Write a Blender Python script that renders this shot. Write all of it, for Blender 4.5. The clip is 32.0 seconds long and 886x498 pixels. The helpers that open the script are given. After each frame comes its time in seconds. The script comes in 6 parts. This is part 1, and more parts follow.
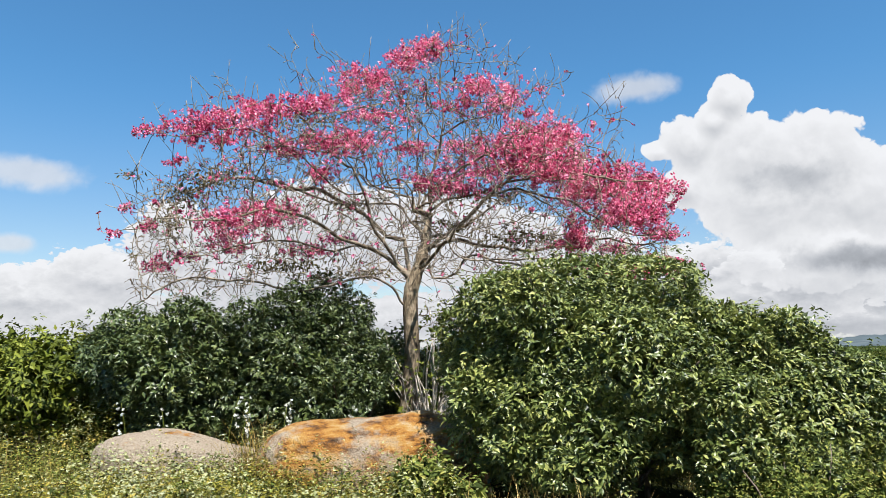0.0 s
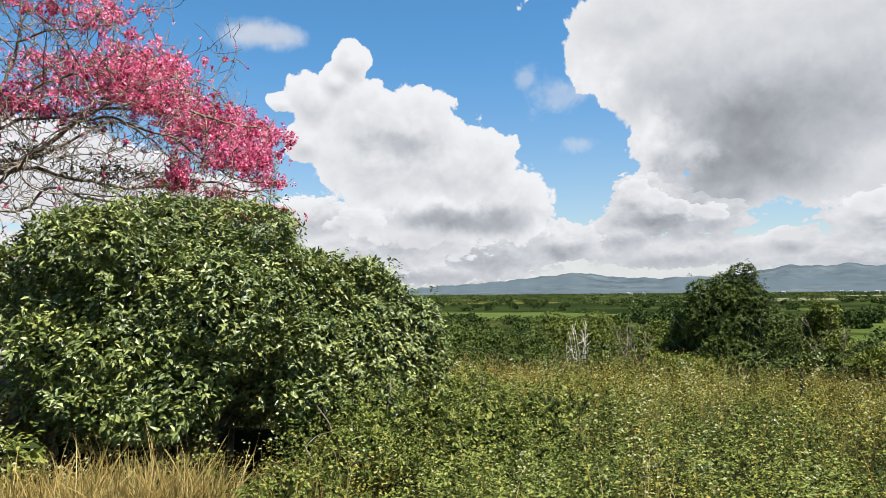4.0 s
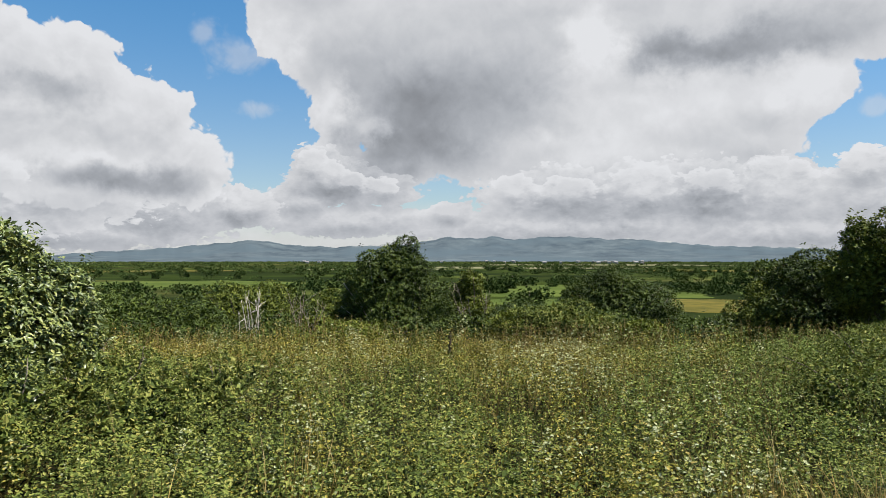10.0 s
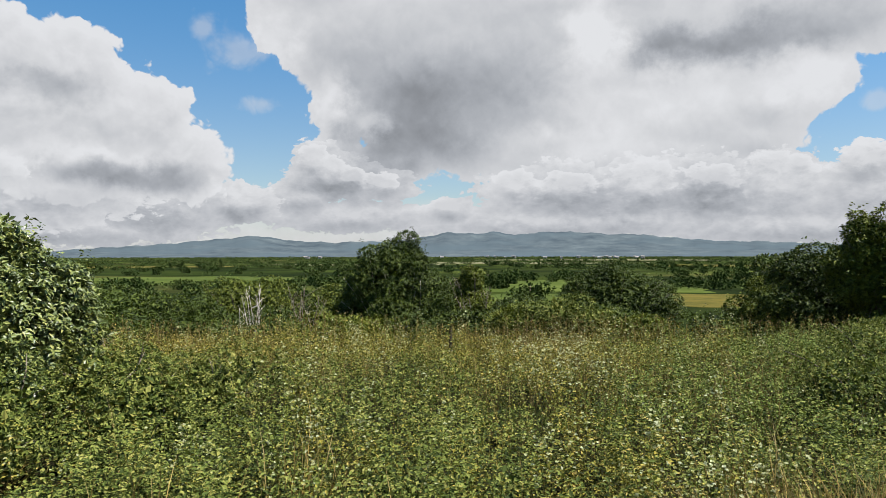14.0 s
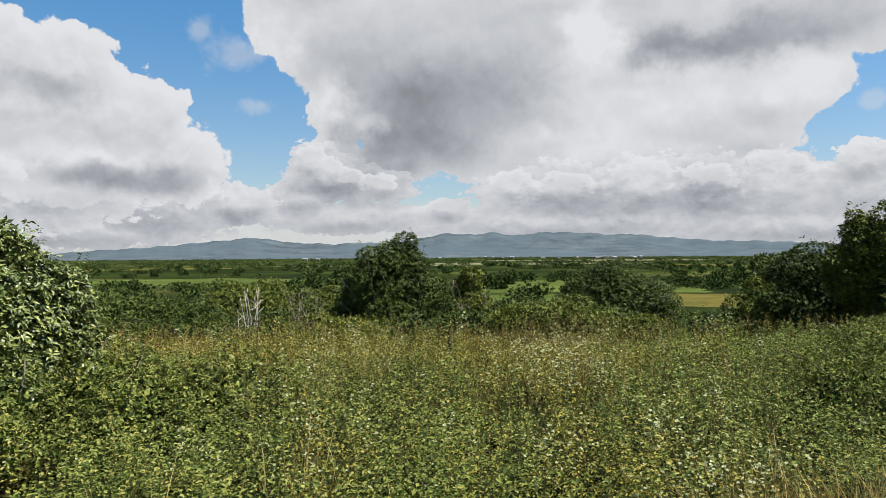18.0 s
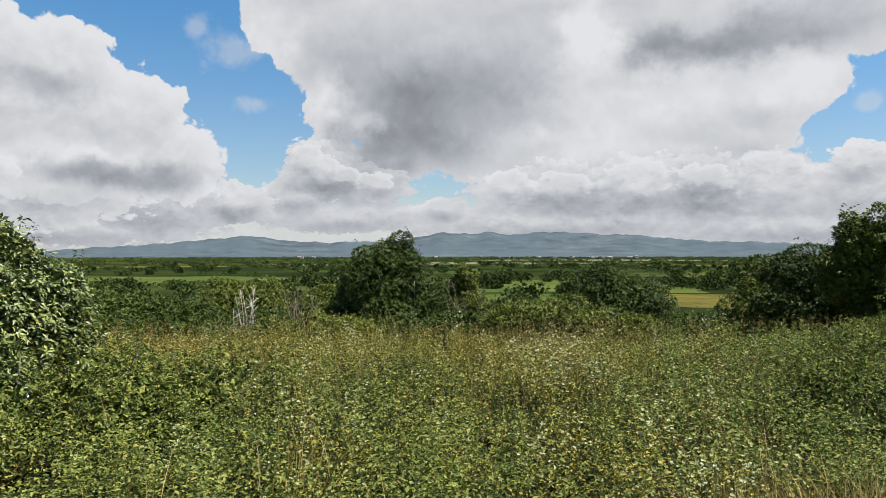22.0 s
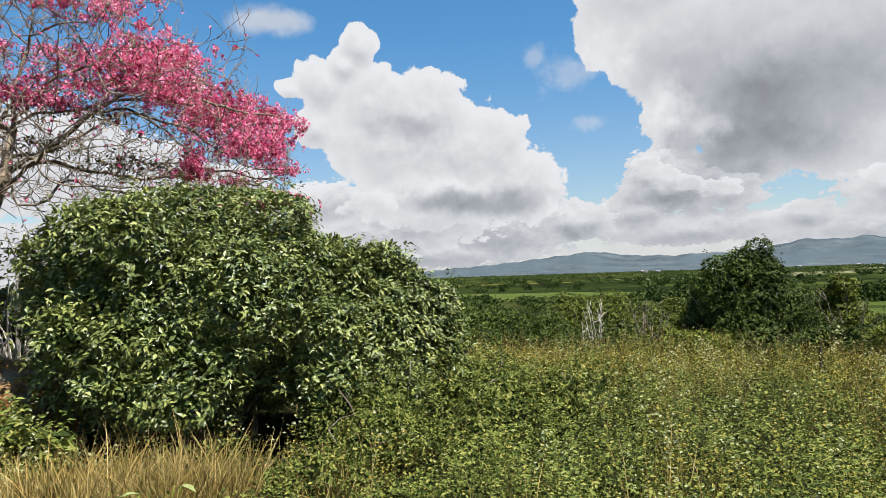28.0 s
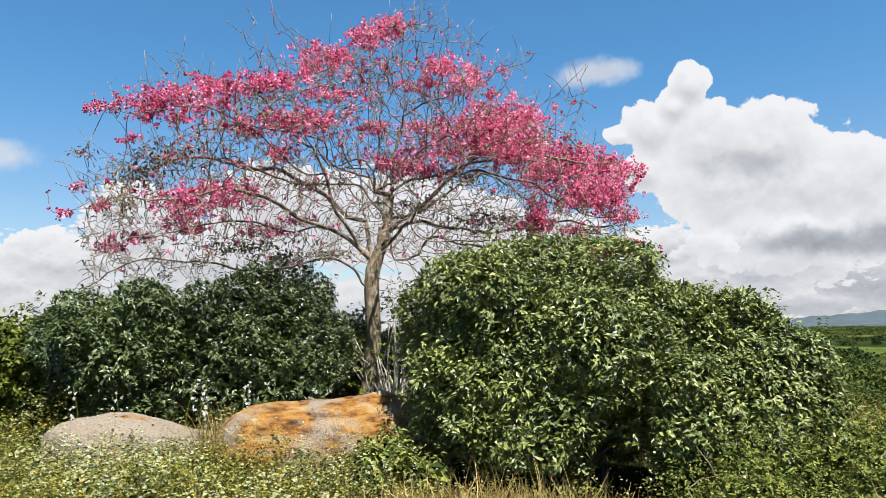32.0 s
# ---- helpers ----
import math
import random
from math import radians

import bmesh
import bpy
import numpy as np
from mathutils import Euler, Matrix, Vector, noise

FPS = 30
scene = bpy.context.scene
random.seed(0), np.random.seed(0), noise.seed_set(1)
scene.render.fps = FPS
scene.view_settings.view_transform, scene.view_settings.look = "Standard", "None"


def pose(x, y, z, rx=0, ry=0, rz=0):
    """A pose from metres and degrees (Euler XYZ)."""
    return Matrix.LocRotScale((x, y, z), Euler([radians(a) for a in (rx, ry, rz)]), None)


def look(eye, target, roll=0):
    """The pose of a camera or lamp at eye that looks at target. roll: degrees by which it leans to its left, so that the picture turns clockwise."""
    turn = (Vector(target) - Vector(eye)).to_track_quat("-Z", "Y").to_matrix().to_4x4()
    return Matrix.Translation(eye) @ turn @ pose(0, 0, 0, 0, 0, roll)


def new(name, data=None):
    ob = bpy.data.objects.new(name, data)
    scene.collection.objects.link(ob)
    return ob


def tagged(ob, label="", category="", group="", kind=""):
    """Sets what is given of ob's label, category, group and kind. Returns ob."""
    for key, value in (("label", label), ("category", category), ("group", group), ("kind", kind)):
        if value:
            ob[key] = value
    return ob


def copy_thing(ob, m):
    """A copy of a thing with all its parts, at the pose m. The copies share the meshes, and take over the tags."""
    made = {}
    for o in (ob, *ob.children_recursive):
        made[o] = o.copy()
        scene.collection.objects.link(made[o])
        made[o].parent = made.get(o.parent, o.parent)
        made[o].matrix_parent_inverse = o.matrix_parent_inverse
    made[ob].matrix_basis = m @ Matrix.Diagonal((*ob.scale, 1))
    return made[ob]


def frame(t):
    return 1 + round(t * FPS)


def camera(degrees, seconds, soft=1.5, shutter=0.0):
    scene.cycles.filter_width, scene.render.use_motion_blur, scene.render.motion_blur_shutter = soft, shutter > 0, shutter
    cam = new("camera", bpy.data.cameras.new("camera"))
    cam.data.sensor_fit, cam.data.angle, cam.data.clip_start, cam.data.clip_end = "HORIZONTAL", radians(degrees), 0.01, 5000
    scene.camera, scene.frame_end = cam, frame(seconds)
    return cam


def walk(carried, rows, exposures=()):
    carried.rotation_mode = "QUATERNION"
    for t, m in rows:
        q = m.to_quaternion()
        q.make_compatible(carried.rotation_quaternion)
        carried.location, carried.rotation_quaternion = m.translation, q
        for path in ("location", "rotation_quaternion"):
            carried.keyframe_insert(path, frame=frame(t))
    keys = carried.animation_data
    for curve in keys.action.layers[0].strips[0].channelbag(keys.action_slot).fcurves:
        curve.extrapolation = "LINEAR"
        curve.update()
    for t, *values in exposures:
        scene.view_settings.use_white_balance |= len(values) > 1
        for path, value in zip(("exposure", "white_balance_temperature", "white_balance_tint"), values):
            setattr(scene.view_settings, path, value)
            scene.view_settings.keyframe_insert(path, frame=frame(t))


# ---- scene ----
# The camera stands in a field and turns with the holder's arms: seconds, turn to the right, tilt up, lean (degrees), place (metres).
cam = camera(65.12, 32.0, soft=0.6)
ROWS = [
    (0.0, -56.83, 8.2, 0.86, -0.197, -0.188, 1.66),
    (0.5, -54.44, 7.92, 0.93, -0.194, -0.159, 1.652),
    (1.0, -50.59, 7.65, 1.0, -0.184, -0.146, 1.652),
    (1.5, -46.34, 6.95, 0.74, -0.199, -0.074, 1.634),
    (2.0, -41.8, 6.05, 0.6, -0.2, -0.023, 1.628),
    (2.5, -37.11, 5.34, 0.63, -0.175, 0.003, 1.628),
    (3.0, -33.39, 4.6, 0.52, -0.129, 0.002, 1.632),
    (3.5, -29.7, 4.02, 0.58, -0.06, -0.015, 1.624),
    (5.5, -15.11, 2.4, 0.15, -0.08, 0.055, 1.64),
    (6.0, -12.09, 1.96, 0.13, -0.067, 0.089, 1.637),
    (6.5, -9.0, 1.52, 0.07, -0.048, 0.032, 1.647),
    (7.0, -6.41, 1.35, 0.06, -0.035, -0.007, 1.649),
    (7.5, -3.76, 1.14, -0.14, -0.019, -0.031, 1.658),
    (8.0, -2.11, 1.25, -0.29, -0.012, -0.043, 1.658),
    (8.5, -0.75, 1.13, -0.28, -0.006, -0.054, 1.661),
    (9.0, -0.15, 0.99, -0.25, -0.002, -0.067, 1.664),
    (9.5, -0.05, 1.01, -0.11, -0.003, -0.044, 1.662),
    (10.0, 0.31, 0.79, -0.0, 0.0, -0.043, 1.656),
    (10.5, -0.04, 0.85, -0.04, 0.003, -0.034, 1.656),
    (11.0, 0.06, 0.74, -0.12, 0.0, -0.037, 1.655),
    (11.5, 0.02, 0.56, 0.04, -0.001, -0.007, 1.65),
    (12.0, 0.16, 0.51, 0.04, 0.001, -0.044, 1.659),
    (12.5, 0.18, 0.55, 0.06, 0.0, -0.027, 1.656),
    (13.0, 0.0, 0.54, 0.1, 0.0, 0.0, 1.65),
    (13.5, 0.1, 0.51, 0.02, 0.002, 0.01, 1.645),
    (14.0, 0.26, 0.4, 0.12, 0.004, -0.015, 1.649),
    (14.5, 0.41, 0.28, 0.11, 0.003, 0.007, 1.642),
    (16.5, 0.46, 0.45, 0.18, 0.012, -0.006, 1.642),
    (17.0, 0.47, 0.41, 0.14, 0.004, 0.009, 1.648),
    (17.5, 0.45, 0.46, 0.18, 0.002, 0.006, 1.644),
    (18.0, 0.41, 0.48, 0.4, 0.0, -0.014, 1.652),
    (18.5, 0.29, 0.41, 0.45, -0.001, -0.022, 1.659),
    (19.0, 0.22, 0.39, 0.38, -0.001, -0.035, 1.654),
    (19.5, 0.03, 0.34, 0.52, -0.001, -0.042, 1.654),
    (20.0, -0.06, 0.36, 0.55, 0.005, -0.029, 1.654),
    (20.5, 0.18, 0.29, 0.09, 0.011, -0.018, 1.654),
    (21.0, 0.44, 0.33, 0.01, 0.004, -0.011, 1.648),
    (21.5, 0.49, 0.37, 0.07, 0.012, -0.021, 1.653),
    (22.0, 0.74, 0.41, 0.07, 0.006, -0.041, 1.654),
    (22.5, 0.72, 0.42, 0.06, 0.003, -0.061, 1.659),
    (23.0, 0.5, 0.49, 0.08, -0.001, -0.068, 1.666),
    (23.5, 0.7, 0.38, -0.09, 0.001, -0.015, 1.656),
    (24.0, 0.67, 0.32, -0.13, 0.001, -0.003, 1.657),
    (24.5, 0.18, 0.27, 0.05, -0.004, -0.068, 1.667),
    (26.5, -13.68, 0.76, 0.97, 0.034, -0.038, 1.625),
    (27.0, -17.98, 1.1, 1.28, -0.036, 0.007, 1.624),
    (27.5, -22.6, 1.63, 1.52, -0.05, -0.036, 1.636),
    (28.0, -26.95, 2.14, 1.93, -0.083, -0.054, 1.626),
    (28.5, -31.06, 2.63, 2.01, -0.111, -0.04, 1.626),
    (29.0, -34.2, 2.99, 1.92, -0.148, -0.041, 1.619),
    (29.5, -37.7, 3.32, 1.82, -0.158, -0.044, 1.622),
    (30.0, -41.2, 4.08, 1.76, -0.167, -0.069, 1.614),
    (30.5, -45.0, 4.96, 1.42, -0.175, -0.134, 1.614),
    (31.0, -48.49, 5.57, 1.47, -0.178, -0.137, 1.622),
    (31.5, -51.31, 5.85, 1.19, -0.196, -0.148, 1.636),
    (32.0, -53.79, 6.7, 1.1, -0.217, -0.144, 1.646),
]


def held(turn, tilt, lean, x, y, z):
    a, b, c = radians(turn), radians(tilt), radians(lean)
    ahead = Vector((math.sin(a) * math.cos(b), math.cos(a) * math.cos(b), math.sin(b)))
    right = Vector((math.cos(a), -math.sin(a), 0))
    up = right.cross(ahead)
    r2, u2 = right * math.cos(c) - up * math.sin(c), up * math.cos(c) + right * math.sin(c)
    m = Matrix((r2, u2, -ahead)).transposed().to_4x4()
    m.translation = (x, y, z)
    return m


# the camera's own metering: a little brighter towards the tree than over the open field
LIGHTNESS = [(0.0, 1.48), (3.0, 1.49), (5.5, 1.39), (8.0, 1.27), (16.0, 1.26), (25.0, 1.26), (27.0, 1.31), (29.0, 1.42), (32.0, 1.47)]
walk(cam, [(t, held(*row)) for t, *row in ROWS], [(t, stops, 6250.0, 10.0) for t, stops in LIGHTNESS])

# ---- world: clear sky with cumulus, one sun ----
SUN_TURN, SUN_HEIGHT = 100.0, 62.0
CLOUD = 5.6          # brightness of sunlit cloud before the sky's strength
world = bpy.data.worlds.new("sky")
scene.world = world
world.use_nodes = True
wt = world.node_tree
wt.nodes.clear()


def wnode(kind, **inputs):
    n = wt.nodes.new(kind)
    for key, value in inputs.items():
        n.inputs[int(key[1:])].default_value = value
    return n


def wmath(op, a, b=None, c=None, clamp=False):
    n = wt.nodes.new("ShaderNodeMath")
    n.operation, n.use_clamp = op, clamp
    for i, v in enumerate((a, b, c)):
        if v is None:
            continue
        if isinstance(v, (int, float)):
            n.inputs[i].default_value = v
        else:
            wt.links.new(v, n.inputs[i])
    return n.outputs[0]


def wramp(value, lo, hi, a=0.0, b=1.0):
    n = wt.nodes.new("ShaderNodeMapRange")
    n.interpolation_type = "SMOOTHSTEP"
    for i, v in enumerate((value, lo, hi, a, b)):
        if isinstance(v, (int, float)):
            n.inputs[i].default_value = v
        else:
            wt.links.new(v, n.inputs[i])
    return n.outputs[0]


def wmix(fac, a, b):
    n = wt.nodes.new("ShaderNodeMix")
    n.data_type = "RGBA"
    for i, v in ((0, fac), (6, a), (7, b)):
        if isinstance(v, (int, float, tuple)):
            n.inputs[i].default_value = v
        else:
            wt.links.new(v, n.inputs[i])
    return n.outputs[2]


def wnoise(vec, scale, detail, rough=0.55, distort=0.0):
    n = wt.nodes.new("ShaderNodeTexNoise")
    n.inputs["Scale"].default_value, n.inputs["Detail"].default_value = scale, detail
    n.inputs["Roughness"].default_value, n.inputs["Distortion"].default_value = rough, distort
    wt.links.new(vec, n.inputs["Vector"])
    return n.outputs[0]


sky = wt.nodes.new("ShaderNodeTexSky")
sky.sky_type, sky.sun_disc = "NISHITA", False
sky.sun_elevation, sky.sun_rotation = radians(SUN_HEIGHT), radians(SUN_TURN)
sky.air_density, sky.dust_density, sky.ozone_density = 1.0, 0.6, 2.0

where = wt.nodes.new("ShaderNodeTexCoord").outputs["Generated"]
split = wt.nodes.new("ShaderNodeSeparateXYZ")
wt.links.new(where, split.inputs[0])
turn = wmath("MULTIPLY", wmath("ARCTAN2", split.outputs[0], split.outputs[1]), 57.2958)
height = wmath("MULTIPLY", wmath("ARCSINE", split.outputs[2]), 57.2958)
flat = wt.nodes.new("ShaderNodeCombineXYZ")
wt.links.new(turn, flat.inputs[0])
wt.links.new(height, flat.inputs[1])
flat = flat.outputs[0]

# heaps of cloud: turn, height, half width, half height, in degrees
TOWER = [(-33.4, 18.7, 1.5, 1.4), (-34.6, 17.2, 1.6, 1.3), (-36.2, 15.7, 2.4, 2.1), (-32.5, 14.4, 3.7, 2.9), (-28.3, 13.5, 3.8, 3.2),
         (-31.6, 10.7, 4.8, 3.4), (-26.1, 10.5, 5.3, 3.8), (-22.0, 10.0, 2.4, 3.2), (-20.6, 7.1, 3.4, 3.2),
         (-39.0, 15.3, 1.3, 0.7), (-27.3, 6.9, 6.5, 2.7), (-37.1, 12.3, 1.5, 1.6)]
LOW_WEST = [(-36.4, 6.1, 3.1, 1.7), (-32.0, 4.8, 3.3, 2.4), (-22.4, 3.8, 7.6, 2.1), (-16.0, 3.9, 2.8, 1.5), (-28.6, 2.0, 11.1, 1.3)]
DECK = [(-3.6, 7.6, 3.8, 1.7), (-10.4, 21.2, 4.8, 3.0), (-12.6, 18.4, 3.2, 2.7), (-7.6, 16.6, 5.0, 4.3), (-1.1, 15.6, 7.9, 6.1), (7.7, 14.6, 9.1, 6.5), (16.7, 15.0, 9.4, 5.9),
        (24.1, 14.9, 6.6, 4.4), (29.3, 16.3, 5.7, 2.3), (-8.3, 11.2, 2.4, 3.0), (-8.6, 8.6, 2.2, 1.8), (-4.4, 10.5, 2.8, 2.3), (1.7, 10.3, 6.5, 3.6),
        (10.0, 9.7, 7.2, 2.7), (18.8, 10.4, 6.7, 3.0), (25.6, 11.3, 3.8, 2.4), (10.0, 7.4, 7.5, 2.0), (19.0, 8.0, 6.0, 2.2), (24.5, 8.6, 3.6, 2.0), (5.5, 25.4, 20.5, 5.7), (9.0, 20.0, 15.0, 2.4), (30.4, 22.0, 10.5, 5.2)]
LOW_NORTH = [(-8.5, 6.3, 3.9, 1.9), (-9.9, 7.7, 2.0, 1.4), (-4.8, 5.7, 3.0, 1.3), (-11.0, 4.7, 2.7, 1.4), (6.3, 5.4, 2.3, 1.4),
             (10.0, 5.1, 6.8, 2.1), (16.6, 5.4, 4.7, 2.2), (21.6, 4.8, 3.6, 2.6), (26.3, 5.3, 3.2, 2.3), (31.7, 6.4, 2.0, 1.6),
             (33.3, 4.1, 6.9, 2.0), (-16.1, 4.4, 2.2, 1.3), (-20.3, 3.9, 3.3, 1.7), (0.8, 3.8, 2.1, 0.8), (-7.6, 3.1, 7.3, 1.3),
             (10.0, 2.6, 13.4, 1.4), (28.7, 2.1, 14.1, 1.5), (-25.5, 4.4, 6.1, 2.5), (-27.3, 2.2, 9.2, 1.7)]
BANK = [(-82.4, 5.7, 5.0, 2.1), (-88.1, 4.3, 5.2, 1.8), (-77.7, 8.0, 3.7, 3.3), (-72.2, 6.4, 7.8, 2.7), (-67.3, 10.1, 5.5, 3.2),
        (-60.8, 9.2, 9.3, 3.7), (-53.7, 8.2, 7.0, 3.3), (-46.8, 6.6, 6.8, 2.8), (-37.2, 6.2, 3.7, 1.7), (-30.2, 4.5, 7.5, 2.5),
        (-70.0, 2.5, 30.0, 2.0)]
BEHIND = [(70.0, 14.0, 22.0, 7.0), (55.0, 5.0, 20.0, 3.0), (120.0, 8.0, 24.0, 6.0), (165.0, 12.0, 15.0, 6.0), (-150.0, 7.0, 22.0, 5.0),
          (-115.0, 5.0, 16.0, 3.5)]
HEADS = [(-10.3, 7.8, 1.2, 1.0), (-8.9, 7.0, 1.2, 1.1), (-7.4, 6.2, 1.4, 0.9), (6.0, 5.6, 1.8, 1.3), (16.4, 5.8, 2.6, 1.5),
         (26.0, 5.6, 2.6, 1.7), (31.7, 6.4, 2.0, 1.6), (-5.0, 5.7, 1.6, 0.9), (-33.0, 5.2, 2.4, 1.6),
         (10.5, 5.4, 2.2, 1.2), (21.5, 5.6, 2.0, 1.2), (-57.0, 8.0, 4.0, 2.6), (-83.0, 5.8, 3.5, 1.8)]
PUFFS = [(-40.5, 20.2, 3.4, 1.1), (-88.0, 12.9, 3.4, 1.2), (-89.0, 7.8, 1.8, 0.7)]
WISPS = [(-16.1, 15.9, 3.0, 1.6), (-14.4, 11.9, 1.5, 0.7), (-18.9, 17.1, 1.0, 1.0), (32.4, 10.6, 0.8, 0.6)]
# light and shade within the clouds: turn, height, half width, half height, and how much
TONES_WEST = [(-29.0, 11.4, 2.9, 1.2, -0.2), (-31.4, 12.1, 2.3, 0.8, -0.12), (-22.8, 6.0, 5.5, 1.4, -0.3), (-26.5, 6.3, 3.9, 1.2, -0.12),
              (-26.2, 7.6, 3.9, 0.9, 0.1), (-31.2, 3.6, 3.1, 1.4, -0.08), (-26.5, 3.4, 4.1, 1.2, -0.08), (-22.0, 2.0, 1.9, 0.6, -0.08),
              (-15.6, 3.4, 2.4, 0.8, -0.12), (-31.2, 6.6, 1.1, 0.9, 0.18), (-16.2, 5.0, 2.4, 1.1, 0.11), (-13.2, 17.1, 2.0, 2.3, 0.18),
              (-75.0, 3.0, 10.0, 1.2, -0.09), (-57.0, 8.0, 6.0, 3.0, 0.1), (-34.9, 6.0, 3.0, 1.2, -0.14), (-60, 4.0, 9.0, 1.6, -0.08)]
TONES_DECK = [(-2.6, 10.4, 4.8, 4.2, -0.26), (-5.8, 8.2, 3.2, 2.2, -0.16), (-4.5, 15.0, 6.4, 3.8, -0.14), (-8.5, 12.2, 1.6, 2.4, 0.23),
              (-5.2, 10.9, 1.7, 1.0, 0.22), (-9.2, 7.2, 2.2, 1.3, 0.23), (1.9, 11.0, 7.1, 4.5, -0.17), (4.8, 14.4, 5.1, 3.5, -0.14),
              (21.1, 15.5, 6.1, 1.5, -0.3), (27.5, 16.4, 6.8, 1.5, -0.19), (17.4, 16.4, 2.3, 1.6, -0.16), (12.6, 17.2, 2.6, 3.1, 0.29),
              (18.6, 12.0, 11.0, 2.3, 0.17), (12.6, 8.8, 8.3, 1.5, 0.17), (28.0, 12.8, 3.3, 2.0, 0.14), (31.4, 7.1, 1.5, 0.9, 0.17)]
TONES_LOW = [(-8.6, 5.6, 3.1, 1.3, -0.17), (21.4, 4.3, 3.3, 1.4, -0.21), (14.7, 3.4, 3.9, 1.0, -0.14), (10.5, 4.4, 2.8, 1.6, -0.1),
             (26.5, 5.4, 2.6, 1.4, 0.13), (16.5, 6.1, 2.2, 1.5, 0.13), (6.1, 5.7, 2.4, 1.4, 0.1), (25.7, 3.0, 3.4, 0.4, -0.09)]


def nearest(heaps, vec, soft=0.12):
    """How far out of the heaps a direction lies: 1 on their rims."""
    out = None
    for a, e, ra, re in heaps:
        n = wt.nodes.new("ShaderNodeVectorMath")
        n.operation = "MULTIPLY_ADD"
        wt.links.new(vec, n.inputs[0])
        n.inputs[1].default_value, n.inputs[2].default_value = (1 / ra, 1 / re, 0), (-a / ra, -e / re, 0)
        m = wt.nodes.new("ShaderNodeVectorMath")
        m.operation = "LENGTH"
        wt.links.new(n.outputs[0], m.inputs[0])
        out = m.outputs["Value"] if out is None else wmath("SMOOTH_MIN", out, m.outputs["Value"], soft)
    return out


def shifted(vec, by):
    n = wt.nodes.new("ShaderNodeVectorMath")
    n.operation = "ADD"
    wt.links.new(vec, n.inputs[0])
    n.inputs[1].default_value = by
    return n.outputs[0]


def billows(vec, scale, detail):
    """Rounded heads, as on heaped cloud: 0 on a head's middle."""
    n = wt.nodes.new("ShaderNodeTexVoronoi")
    n.feature, n.normalize = "SMOOTH_F1", True
    n.inputs["Scale"].default_value, n.inputs["Detail"].default_value, n.inputs["Roughness"].default_value = scale, detail, 0.55
    n.inputs["Smoothness"].default_value = 0.3
    wt.links.new(vec, n.inputs["Vector"])
    return n.outputs["Distance"]


def ragged_rim(vec):
    warp = wt.nodes.new("ShaderNodeVectorMath")
    warp.operation = "MULTIPLY_ADD"
    soft_n = wt.nodes.new("ShaderNodeTexNoise")
    soft_n.inputs["Scale"].default_value, soft_n.inputs["Detail"].default_value = 16.0, 4.0
    wt.links.new(vec, soft_n.inputs["Vector"])
    wt.links.new(soft_n.outputs["Color"], warp.inputs[0])
    warp.inputs[1].default_value = (0.05, 0.05, 0.05)
    wt.links.new(vec, warp.inputs[2])
    wide_n = wmath("MULTIPLY_ADD", wnoise(vec, 8.0, 5.0, 0.6), 0.8, -0.37)
    return wmath("ADD", wide_n, wmath("MULTIPLY_ADD", billows(warp.outputs[0], 25.0, 3.0), 1.5, -0.58))


rim, rim_up = ragged_rim(where), ragged_rim(shifted(where, (0.003, 0.0, 0.014)))
small = wt.nodes.new("ShaderNodeVectorMath")
small.operation = "MULTIPLY"
wt.links.new(flat, small.inputs[0])
small.inputs[1].default_value = (0.034, 0.058, 0.0)
rim_low, rim_low_up = ragged_rim(small.outputs[0]), ragged_rim(shifted(small.outputs[0], (0.006, 0.035, 0.0)))
flat_up = shifted(flat, (0.15, 0.8, 0.0))


def layer(heaps, lift, base=0.86, rim=rim, rim_up=rim_up):
    """Cover and brightness of one bank of cloud, lit from above."""
    here = wmath("ADD", nearest(heaps, flat, 0.2), rim)
    above = wmath("ADD", nearest(heaps, flat_up, 0.2), rim_up)
    slope = wmath("SUBTRACT", above, here)
    slope = wmath("MAXIMUM", wmath("MINIMUM", wmath("MULTIPLY", slope, lift), 0.16), -0.26)
    return wramp(here, 1.03, 0.93), wmath("ADD", wmath("MULTIPLY_ADD", wramp(here, 1.0, 0.35), -0.12, base), slope)


def over(under_cover, under_tone, cover_a, tone_a):
    n = wt.nodes.new("ShaderNodeMix")
    wt.links.new(cover_a, n.inputs[0])
    wt.links.new(under_tone, n.inputs[2])
    wt.links.new(tone_a, n.inputs[3])
    return wmath("MAXIMUM", under_cover, cover_a), n.outputs[0]


